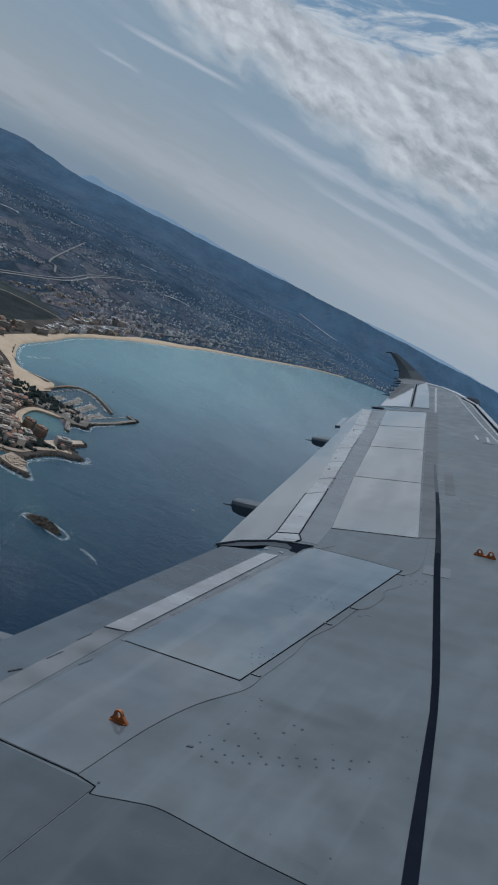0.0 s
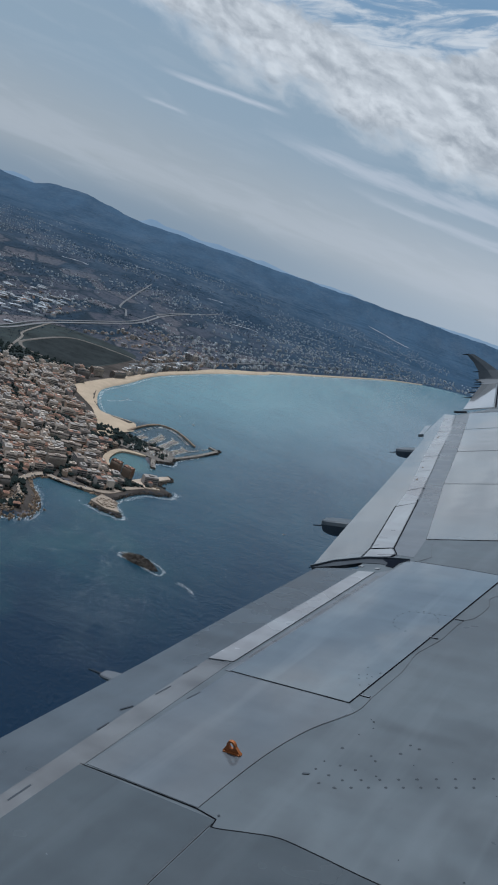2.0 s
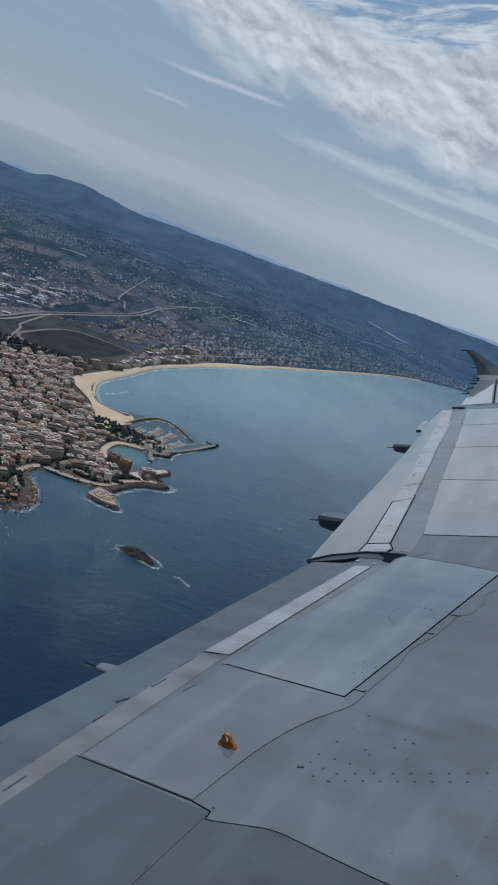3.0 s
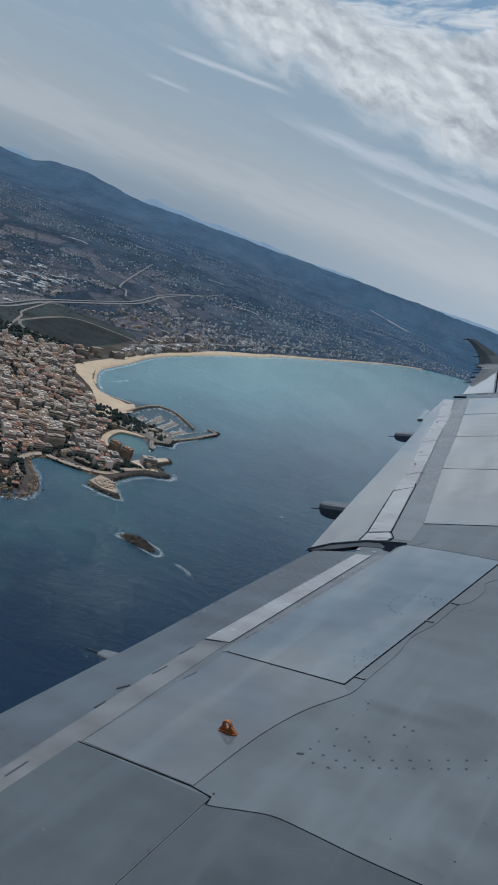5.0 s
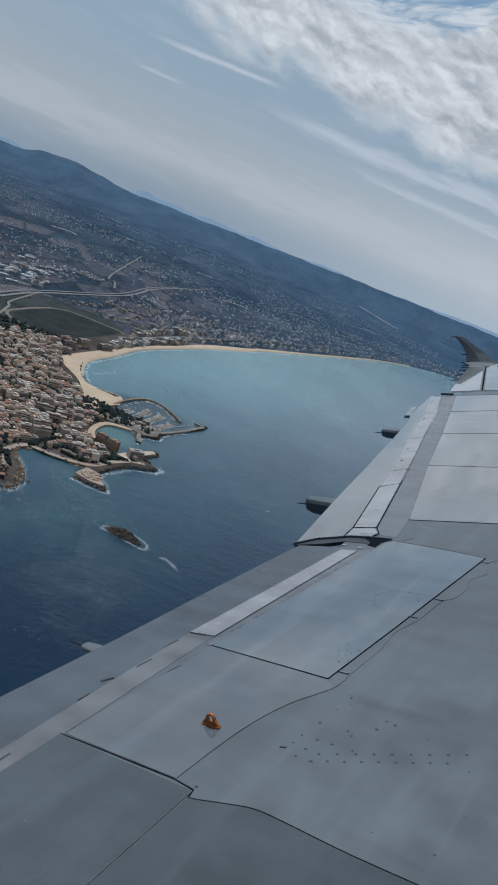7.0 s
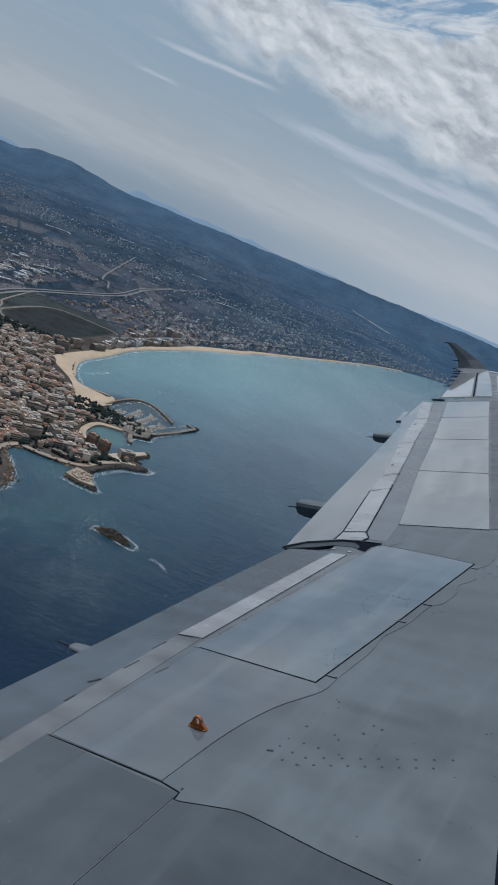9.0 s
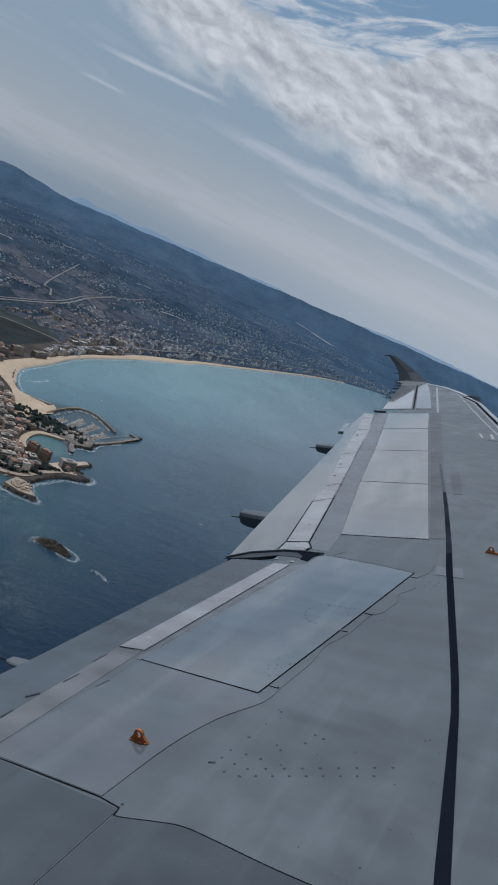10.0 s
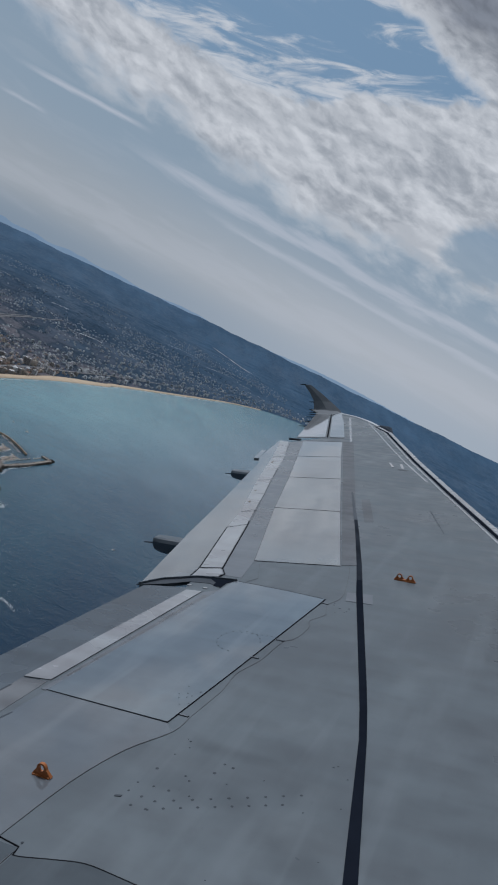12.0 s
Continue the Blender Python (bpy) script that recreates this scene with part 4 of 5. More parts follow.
# ---------------------------------------------------------------- shore details
def place(x, y, turn=0.0, lift=0.0):
    """The pose of a thing that stands on the land at a plan point, and its shrink in the forced perspective."""
    p, k = on_land(x, y)
    return Matrix.Translation((p.x, p.y, p.z + lift)) @ Matrix.Rotation(turn, 4, "Z"), k


def ground_strip(name, pts, width, mat, label, category, lift=0.35, per=6):
    """A road or path that lies on the land along a plan line."""
    line = spline(pts, per)
    vs, fs = [], []
    for i, p in enumerate(line):
        a, b = Vector(line[max(i - 1, 0)]), Vector(line[min(i + 1, len(line) - 1)])
        t = (b - a).normalized()
        w = width * (1.0 + 0.15 * noise.noise((i * 0.4, 0, 1)))
        for s, dz in ((-0.5, -1.0), (-0.5, 0.0), (0.5, 0.0), (0.5, -1.0)):
            x, y = p[0] - t.y * w * s, p[1] + t.x * w * s
            px, py, pz, k = (float(q) for q in pull_to_view(x, y))
            rel = noise.fractal((x * 0.004, y * 0.004, 3.1), 1.0, 2.0, 4) * min(max((math.hypot(x, y) - 1500) / 3000, 0), 1) * 10
            vs.append((px, py, pz + 1.4 + lift + max(rel, 0) + dz * 0.5))
    for i in range(len(line) - 1):
        for j in range(3):
            fs.append((i * 4 + j, i * 4 + j + 1, i * 4 + j + 5, i * 4 + j + 4))
    return tagged(new(name, mesh_of(name, vs, fs, [M[mat]])), label, category, kind="structure")


ground_strip("road", [(-330, 505), (-230, 528), (-160, 540), (-147, 556), (-146, 578), (-156, 600), (-154, 622), (-146, 637), (-131, 636), (-114, 636), (-97, 640), (-86, 648), (-75, 672), (-62, 690)],
             6, "paving", "pale seafront road along the rocky headland", "road", 0.6)
ground_strip("road", [(-520, 1090), (-419, 1203), (-395, 1428), (-310, 1843), (-298, 2206), (-256, 2558), (-190, 2900)], 6, "asphalt", "main road across the coastal plain", "road", 1.2)
ground_strip("road", [(-532, 1100), (-431, 1210), (-408, 1430), (-324, 1843), (-312, 2206), (-268, 2558)], 4.5, "asphalt", "second carriageway of the main road", "road", 1.2)
ground_strip("road", [(-350, 1904), (-380, 2040), (-402, 2064), (-440, 2374), (-530, 3263)], 5.5, "asphalt", "pale country road with a bend", "road", 2.0)
ground_strip("road", [(-395, 1428), (-386, 1250), (-372, 1200), (-352, 1090), (-335, 1040)], 4, "concrete", "pale lane round the racetrack", "road", 1.0)
ground_strip("racetrack", [(-270, 1100), (-291, 1106), (-336, 1120), (-356, 1150), (-359, 1185), (-345, 1290), (-325, 1345), (-290, 1360), (-218, 1353), (-200, 1330)], 6, "concrete", "pale sandy racetrack loop", "racetrack", 1.0)
ground_strip("road", [(-205, 1290), (-170, 1390), (-120, 1560), (-40, 1760), (30, 1950), (200, 2330)], 7, "asphalt", "road behind the beach hotels", "road", 1.0)
for i, (x, y, ln) in enumerate(((-862, 3011, 120), (-310, 3567, 90), (311, 4573, 260), (542, 4173, 200), (-760, 4000, 200), (-120, 2700, 120), (150, 3300, 160))):
    ground_strip("quarry", [(x, y), (x + ln * 0.5, y + ln * 0.5), (x + ln * 0.8, y + ln * 0.3)], 10 if i > 1 else 12, "hazy_pale", "bare pale quarry ground", "quarry", 3.0, 3)
ground_strip("quarry", [(984, 7738), (1040, 7000), (1060, 6500), (1105, 5905)], 26, "hazy_pale", "bare pale valley track", "quarry", 6.0, 4)


def rocky(name, pts, width, height, label, seed, mat="rock", kind="structure"):
    """A rough bank of boulders along a plan line."""
    rng = random.Random(seed)
    vs, fs = [], []
    line = spline(pts, 6)
    for a, b in zip(line, line[1:]):
        n = max(1, int(math.hypot(b[0] - a[0], b[1] - a[1]) / 1.6))
        for i in range(n):
            for _ in range(3):
                s = (i + rng.random()) / n
                x, y = a[0] + (b[0] - a[0]) * s + rng.gauss(0, width * 0.4), a[1] + (b[1] - a[1]) * s + rng.gauss(0, width * 0.4)
                r = rng.uniform(0.7, 1.9)
                k = len(vs)
                tw = rng.uniform(0, 6)
                for q in range(5):
                    vs.append((x + math.cos(q * 1.26 + tw) * r * rng.uniform(0.7, 1.2), y + math.sin(q * 1.26 + tw) * r * rng.uniform(0.7, 1.2), rng.uniform(-0.8, 0.2)))
                for q in range(5):
                    vs.append((x + math.cos(q * 1.26 + tw) * r * 0.55, y + math.sin(q * 1.26 + tw) * r * 0.55, height * rng.uniform(0.3, 1.0)))
                fs += [(k + q, k + (q + 1) % 5, k + 5 + (q + 1) % 5, k + 5 + q) for q in range(5)] + [tuple(k + 5 + q for q in range(5))]
    return tagged(new(name, mesh_of(name, vs, fs, [M[mat]])), label, "rocks", kind="stuff")


rocky("shore_rocks", HEADLAND[2:7], 7, 1.9, "brown rocks at the foot of the headland", 1)
rocky("shore_rocks", HEADLAND[6:13], 3, 1.6, "brown rocks along the cove", 2)
rocky("shore_rocks", [(-93, 609), (-85, 604), (-78, 603), (-66, 603), (-80, 630), (-70, 659), (-59, 679), (-39, 691), (-35, 704)], 3, 1.8, "dark boulders along the sea wall", 3, "dark_rock")
rocky("shore_rocks", [(-44, 713), (-50, 722), (-40, 744), (-45, 752)], 2.5, 1.8, "dark boulders on the mole", 4, "dark_rock")
rocky("shore_rocks", [(-66, 764), (-68, 788), (-51, 800), (-49, 822), (-28, 868), (-5, 919), (-17, 926)], 3.0, 2.6, "dark boulders of the harbour breakwater", 5, "dark_rock")


def foam(pts, width, seed):
    """Broken white water along a line."""
    rng = random.Random(seed)
    bm = bmesh.new()
    line = spline(pts, 5)
    for a, b in zip(line, line[1:]):
        n = max(1, int(math.hypot(b[0] - a[0], b[1] - a[1]) / 0.10))
        for i in range(n):
            s = (i + rng.random()) / n
            x, y = a[0] + (b[0] - a[0]) * s + rng.gauss(0, width * 0.35), a[1] + (b[1] - a[1]) * s + rng.gauss(0, width * 0.35)
            r = rng.uniform(0.08, 0.26)
            vs = [bm.verts.new((x + math.cos(q) * r * rng.uniform(0.5, 1.6), y + math.sin(q) * r * rng.uniform(0.5, 1.5), 0.12)) for q in np.arange(6) * 1.047]
            bm.faces.new(vs)
    ob = part("surf", bm, M["foam"])
    tagged(ob, "broken white surf on the water", "surf", kind="stuff")


foam([(-240, 500), (-185, 516), (-150, 521), (-124, 540), (-130, 580), (-146, 610)], 5, 1)
foam([(-97, 603), (-78, 597), (-61, 600), (-74, 630), (-64, 657), (-53, 676), (-34, 688), (-29, 704)], 4, 2)
foam([(-34, 690), (-28, 700), (-31, 712)], 5, 3)
foam([(-66, 757), (-63, 785), (-47, 796), (-44, 822), (-24, 866)], 2.5, 4)
foam([(-50, 529), (-43, 526.5), (-36, 527), (-28, 521), (-15, 517), (-12, 524), (-16, 531), (-30, 538), (-42, 538), (-50, 532)], 2.2, 5)
foam([(1, 515), (6, 514), (12, 508), (14, 505)], 3.5, 6)
foam([(-160, 925), (-178, 970), (-188, 1022), (-185, 1063), (-169, 1149), (-152, 1258), (-117, 1374), (-55, 1545)], 3.5, 7)
foam([(-55, 1545), (39, 1758), (66, 1834), (237, 2194), (491, 2726)], 6, 8)
foam([(-172, 985), (-160, 1010), (-150, 1040)], 5, 9)


def glint_flecks():
    """Small pale flecks laid on the water to imitate sun glitter, in patches."""
    rng = random.Random(21)
    vs, fs = [], []
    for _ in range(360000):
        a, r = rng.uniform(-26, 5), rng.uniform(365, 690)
        # densest in the direction where the camera sees the glitter
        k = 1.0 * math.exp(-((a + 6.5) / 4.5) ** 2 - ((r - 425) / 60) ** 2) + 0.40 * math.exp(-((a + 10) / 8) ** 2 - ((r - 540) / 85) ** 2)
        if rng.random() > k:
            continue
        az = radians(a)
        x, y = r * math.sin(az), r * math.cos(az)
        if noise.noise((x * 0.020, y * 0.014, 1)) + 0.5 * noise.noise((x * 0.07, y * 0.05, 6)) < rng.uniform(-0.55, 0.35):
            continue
        t, ln = rng.gauss(0.2, 0.3), rng.uniform(0.06, 0.20) * (r / 520) ** 1.4
        c, d = math.cos(t) * ln, math.sin(t) * ln
        b = len(vs)
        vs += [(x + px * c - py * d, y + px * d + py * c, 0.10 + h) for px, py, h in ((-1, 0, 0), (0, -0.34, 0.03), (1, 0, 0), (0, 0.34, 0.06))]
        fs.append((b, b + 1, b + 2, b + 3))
    tagged(new("wave_crests", mesh_of("wave_crests", vs, fs, [M["glint"]])), "small pale flecks on dark water that imitate sun glitter", "waves", kind="stuff")


glint_flecks()


def island():
    bm = bmesh.new()
    bmesh.ops.create_grid(bm, x_segments=36, y_segments=20, size=1)
    for v in bm.verts:
        u, w = v.co.x, v.co.y
        e = 1 - (u * u + w * w * (1.2 + 0.5 * u))
        h = max(e, -0.3)
        n = noise.fractal((u * 4, w * 4, 2), 1.0, 2.0, 4)
        v.co = Vector((u * 17, w * 7.2, h * 5.2 + n * 1.7 - 0.5))
    ob = part("islet", bm, M["dark_rock"], smooth=False)
    ob.matrix_world = Matrix.Translation((-32, 528.5, 0)) @ Matrix.Rotation(-0.33, 4, "Z")
    tagged(ob, "low dark rocky islet ringed by surf", "islet")


island()


def pad(name, pts, z0, z1, mat, label, category, kind="structure"):
    ob = part(name, prism(pts, z0 - z1, lambda x, y: z1), M[mat])
    return tagged(ob, label, category, kind=kind)


pad("quay", [(-109, 800), (-80, 797), (-66, 791), (-51, 803), (-50, 824), (-60, 846), (-74, 838), (-90, 832), (-112, 826), (-118, 815)], -1, 2.0, "concrete", "pale concrete harbour quay", "quay")
pad("meadow", spline([(-425, 1225), (-398, 1405), (-320, 1438), (-225, 1405), (-212, 1340), (-232, 1200), (-268, 1085), (-330, 1050), (-385, 1110)], 4), 0.0, 1.62, "rough_grass", "dark rough grass round the racetrack", "meadow")
pad("meadow", spline([(-210, 1345), (-290, 1352), (-325, 1335), (-345, 1280), (-352, 1185), (-345, 1150), (-330, 1125), (-285, 1112), (-262, 1120), (-235, 1200)], 4), 0.0, 1.75, "meadow", "dark green infield of the racetrack", "meadow")
pad("fort_terrace", [(-95, 612), (-80, 605), (-67, 606), (-80, 631), (-90, 634)], -1, 2.6, "paving", "pale stone terrace on the point", "terrace")
pad("mole_top", [(-76, 699), (-60, 690), (-46, 697), (-50, 706), (-58, 714), (-42, 742), (-46, 748), (-64, 722)], -1, 2.4, "paving", "pale paved mole", "mole")


def wall_run(name, pts, width, top, mat, label):
    ob = part(name, ribbon(spline(pts, 6), width, -2.0, top), M[mat])
    return tagged(ob, label, "breakwater", kind="structure")


wall_run("breakwater", [(-50, 822), (-28, 866), (-7, 917)], 4.0, 2.2, "concrete", "long straight harbour breakwater")
wall_run("breakwater", [(-7, 917), (-18, 925)], 4.5, 2.2, "concrete", "short hook of the breakwater")
wall_run("breakwater", [(-118, 872), (-107, 918), (-92, 950), (-72, 953), (-54, 935), (-36, 906)], 2.4, 1.8, "rock", "curved inner harbour mole")
wall_run("breakwater", [(-70, 795), (-68, 778), (-65, 764)], 5.0, 2.0, "concrete", "stub mole at the cove")
pad("cove_beach", spline([(-99, 719), (-112, 728), (-117, 753), (-109, 788), (-85, 799), (-80, 794), (-104, 783), (-110, 753), (-107, 731)], 4), -0.6, 1.8, "sand", "small sandy cove beach", "beach")


def rubble(name, cx, cy, rx, ry, count, size, mat, label, seed, base):
    """Loose blocks strewn over a paved or rocky place."""
    rng = random.Random(seed)
    bm = bmesh.new()
    for _ in range(count):
        a, q = rng.uniform(0, 6.28), math.sqrt(rng.random())
        x, y = cx + math.cos(a) * q * rx, cy + math.sin(a) * q * ry
        w, d, h, t = rng.uniform(0.4, 1.2) * size, rng.uniform(0.4, 1.0) * size, rng.uniform(0.2, 0.7) * size, rng.uniform(0, 3)
        c, e = math.cos(t), math.sin(t)
        prism([(x + u * c - v * e, y + u * e + v * c) for u, v in ((-w / 2, -d / 2), (w / 2, -d / 2), (w / 2 * 0.8, d / 2), (-w / 2, d / 2 * 0.8))], -h - 0.3, base + h, 0, bm)
    tagged(part(name, bm, M[mat]), label, "stones", kind="stuff")


rubble("terrace_stones", -81, 618, 9, 10, 160, 2.0, "paving", "pale stone blocks on the point", 1, 2.6)
rubble("terrace_stones", -56, 703, 9, 9, 60, 1.4, "rock", "brown stones on the mole", 2, 2.4)
rubble("headland_stones", -150, 556, 14, 24, 160, 1.8, "rock", "brown stones on the headland", 3, 1.4)


def parked_cars():
    rng = random.Random(31)
    lines = [spline([(-330, 505), (-230, 528), (-160, 540), (-147, 556), (-146, 578), (-156, 600), (-154, 622), (-146, 637), (-131, 636), (-114, 636), (-97, 640)], 10)]
    lines.append(spline([(-116, 806), (-100, 812), (-84, 812), (-70, 806)], 8))
    body = bmesh.new()
    prism([(-0.95, -0.45), (0.95, -0.45), (0.95, 0.45), (-0.95, 0.45)], -0.45, 0.55, 0.1, body)
    models = []
    for mat, tone in (("hull", "white"), ("dark_paint", "dark"), ("wall_c", "grey")):
        b = part("car", body.copy(), M[mat])
        part("cabin", prism([(-0.5, -0.38), (0.4, -0.38), (0.3, 0.38), (-0.45, 0.38)], -0.35, 0.85, 0.08), M["shade_glass"], b, "dark glass cabin")
        for wx in (-0.6, 0.6):
            for wy in (-0.44, 0.44):
                part("wheel", rod([(wx, wy - 0.06, 0.18), (wx, wy + 0.06, 0.18)], 0.18), M["gap"], b)
        models.append(tagged(b, f"small {tone} car parked by the seafront", "car", "parked cars"))
    body.free()
    first = set()
    for line in lines:
        for a, b in zip(line[::2], line[1::2]):
            if rng.random() < 0.75:
                t = math.atan2(b[1] - a[1], b[0] - a[0])
                off = rng.choice((-2.4, 2.4))
                m, k = place(a[0] - math.sin(t) * off, a[1] + math.cos(t) * off, t, 0.65)
                src = rng.choice(models)
                if src.name in first:
                    copy_thing(src, m)
                else:
                    first.add(src.name)
                    src.matrix_world = m


# ---------------------------------------------------------------- boats
def boat(length, mast):
    w = length * 0.3
    bm = bmesh.new()
    rows = []
    for s, ww, sheer in ((-0.5, 0.75, 0.9), (-0.2, 1.0, 0.85), (0.15, 0.95, 0.9), (0.38, 0.55, 1.05), (0.5, 0.06, 1.2)):
        y = s * length
        rows.append([(-w / 2 * ww, y, 0.10 * length * sheer), (w / 2 * ww, y, 0.10 * length * sheer), (w / 2 * ww * 0.8, y, -0.02 * length), (-w / 2 * ww * 0.8, y, -0.02 * length)])
    loft(rows, bm)
    b = part("boat", bm, M["hull"])
    tagged(b, "white motor yacht moored in the harbour" if not mast else "white sailing boat moored in the harbour", "boat", "moored boats")
    bm = bmesh.new()
    prism([(-w * 0.33, -0.22 * length), (w * 0.33, -0.22 * length), (w * 0.26, 0.14 * length), (-w * 0.26, 0.14 * length)], -0.10 * length, 0.20 * length, 0.03 * length, bm)
    part("cabin", bm, M["wall_a"], b)
    part("deck", prism([(-w * 0.3, -0.46 * length), (w * 0.3, -0.46 * length), (w * 0.33, -0.24 * length), (-w * 0.33, -0.24 * length)], -0.02, 0.105 * length), M["deckwood"], b, "brown aft deck")
    part("windscreen", prism([(-w * 0.25, 0.13 * length), (w * 0.25, 0.13 * length), (w * 0.18, 0.19 * length), (-w * 0.18, 0.19 * length)], -0.06 * length, 0.165 * length), M["shade_glass"], b)
    if mast:
        part("mast", rod([(0, 0.08 * length, 0.1 * length), (0, 0.08 * length, 1.25 * length)], 0.06), M["hull"], b)
    return b


models = [boat(3.8, False), boat(4.8, False), boat(5.8, False), boat(5.2, True)]
parked = []
rng = random.Random(8)
pontoons = [((-109, 830), (-95, 880)), ((-88, 840), (-76, 907)), ((-73, 842), (-59, 905)), ((-58, 838), (-44, 880))]
for a, b in pontoons:
    pont = part("pontoon", ribbon([a, b], 1.6, 0.15, 0.6), M["concrete"])
    tagged(pont, "grey floating pontoon between moored boats", "pontoon", "pontoons")
    d = Vector((b[0] - a[0], b[1] - a[1])).normalized()
    side = Vector((-d.y, d.x))
    n = int(math.hypot(b[0] - a[0], b[1] - a[1]) / 2.6)
    for i in range(n):
        for sgn in (1, -1):
            if rng.random() < 0.9:
                p = Vector(a) + d * (i + 0.7) * 2.6 + side * sgn * 3.4
                parked.append((p.x, p.y, math.atan2(d.y, d.x) + (0 if sgn > 0 else math.pi) + rng.gauss(0, 0.04)))
ring = spline([(-112, 878), (-103, 916), (-90, 946), (-72, 949), (-56, 932), (-40, 905)], 7)
for i, (a, b) in enumerate(zip(ring, ring[1:])):
    if rng.random() < 0.75:
        d = math.atan2(b[1] - a[1], b[0] - a[0])
        parked.append((a[0] + math.cos(d - 1.57) * 4.0, a[1] + math.sin(d - 1.57) * 4.0, d + math.pi))
for i in range(16):
    p = along((-54, 832), (-14, 912), i / 15)
    if rng.random() < 0.8:
        parked.append((p[0] - 6, p[1] + 2.6, 2.7 + rng.gauss(0, 0.1)))
for i in range(70):     # laid up on the quay
    parked.append((rng.uniform(-104, -58), rng.uniform(808, 836), rng.uniform(0, 6.3), 2.05))
parked += [(-75, 1044, 1.2), (-52, 1019, 1.5), (84, 701, 2.0)]
for i, (x, y, turn, *up) in enumerate(parked):
    m = pose(x, y, up[0] if up else 0.0, 0, 0, math.degrees(turn) - 0.0)
    src = models[rng.choice((0, 0, 1, 1, 2, 3))]
    copy_thing(src, m)
for i, (src, x, y) in enumerate(zip(models, (-99, -81, -66, -50), (884, 911, 909, 884))):
    src.matrix_world = pose(x, y, 0, 0, 0, 20 * i)


# ---------------------------------------------------------------- buildings
def building(w, d, storeys, wall, roof, pitched, storey=1.8):
    """A house or block: walls, roof, a band of windows for each storey and balconies on tall blocks."""
    h = storeys * storey
    bm = bmesh.new()
    prism([(-w / 2, -d / 2), (w / 2, -d / 2), (w / 2, d / 2), (-w / 2, d / 2)], -h - 3, h, 0, bm)
    b = part("apartment_building" if storeys > 3 else "house", bm, M[wall])
    bm = bmesh.new()
    o = 0.3
    if pitched:
        r = min(w, d) * 0.22
        if w >= d:
            ends = ((-w / 2 + d * 0.35, 0), (w / 2 - d * 0.35, 0))
        else:
            ends = ((0, -d / 2 + w * 0.35), (0, d / 2 - w * 0.35))
        c = [bm.verts.new((x * (w / 2 + o), y * (d / 2 + o), h)) for x, y in ((-1, -1), (1, -1), (1, 1), (-1, 1))]
        e = [bm.verts.new((*p, h + r)) for p in ends]
        if w >= d:
            for f in ((c[0], c[1], e[1], e[0]), (c[1], c[2], e[1]), (c[2], c[3], e[0], e[1]), (c[3], c[0], e[0])):
                bm.faces.new(f)
        else:
            for f in ((c[0], c[1], e[0]), (c[1], c[2], e[1], e[0]), (c[2], c[3], e[1]), (c[3], c[0], e[0], e[1])):
                bm.faces.new(f)
        bm.faces.new(c[::-1])
    else:
        prism([(-w / 2, -d / 2), (w / 2, -d / 2), (w / 2, d / 2), (-w / 2, d / 2)], -0.1, h + 0.5, 0, bm)
        top = [f for f in bm.faces if f.normal.z > 0.9]
        bmesh.ops.inset_region(bm, faces=top, thickness=0.3)
        for v in {v for f in top for v in f.verts}:
            v.co.z -= 0.45
        part("roof_hut", prism([(-w * 0.12, -d * 0.2), (w * 0.16, -d * 0.2), (w * 0.16, d * 0.15), (-w * 0.12, d * 0.15)], -1.4, h + 1.4), M[wall], b)
    part("roof", bm, M[roof], b)
    for s in range(storeys):
        z = s * storey + storey * 0.3
        hw = 0.46 * w
        for fy in (-d / 2 - 0.02, d / 2 + 0.02):
            part("window_band", prism([(-hw, fy - 0.04), (hw, fy - 0.04), (hw, fy + 0.04), (-hw, fy + 0.04)], -storey * 0.45, z + storey * 0.45), M["shade_glass"], b)
        if storeys > 3:
            for sgn in (-1, 1):
                y0 = sgn * (d / 2 + 0.03)
                part("balcony", prism([(-w / 2, y0), (w / 2, y0), (w / 2, y0 + sgn * 0.6), (-w / 2, y0 + sgn * 0.6)], -0.45, s * storey + 0.55), M[wall], b)
    return b


WORDS = {"wall_a": "white rendered", "wall_b": "ochre rendered", "wall_c": "grey rendered"}


def variant(w, d, n, wall, roof, pitched):
    b = building(w, d, n, wall, roof, pitched)
    what = "apartment block with balconies" if n > 3 else "house"
    top = "terracotta tile roof" if pitched or roof == "roof_tile" else "flat gravel roof"
    return tagged(b, f"{WORDS[wall]} {what} with a {top}", "building", "town buildings")


small = [variant(6, 5, 2, "wall_a", "roof_tile", True), variant(7.5, 5, 2, "wall_b", "roof_tile", True), variant(6.5, 6, 3, "wall_a", "roof_flat", False),
         variant(8.5, 6, 3, "wall_c", "roof_flat", False), variant(6.5, 6.5, 2, "wall_a", "roof_flat", False), variant(8, 6.5, 3, "wall_b", "roof_tile", True),
         variant(6, 7, 3, "wall_b", "roof_flat", False)]
tall = [variant(12, 7, 5, "wall_a", "roof_flat", False), variant(15, 7, 4, "wall_b", "roof_flat", False), variant(10, 7, 6, "wall_a", "roof_flat", False), variant(16, 7, 5, "wall_c", "roof_flat", False)]


def stand(src, x, y, turn, used=set()):
    m, k = place(x, y, turn)
    h = 0.85 + 0.45 * abs(noise.noise((x * 0.31, y * 0.29, 2)))
    m = m @ Matrix.Diagonal((0.88 * h, 0.84, 0.86 * h * h, 1.0))
    if src.name in used:
        return copy_thing(src, m)
    used.add(src.name)
    src.matrix_world = m
    return src


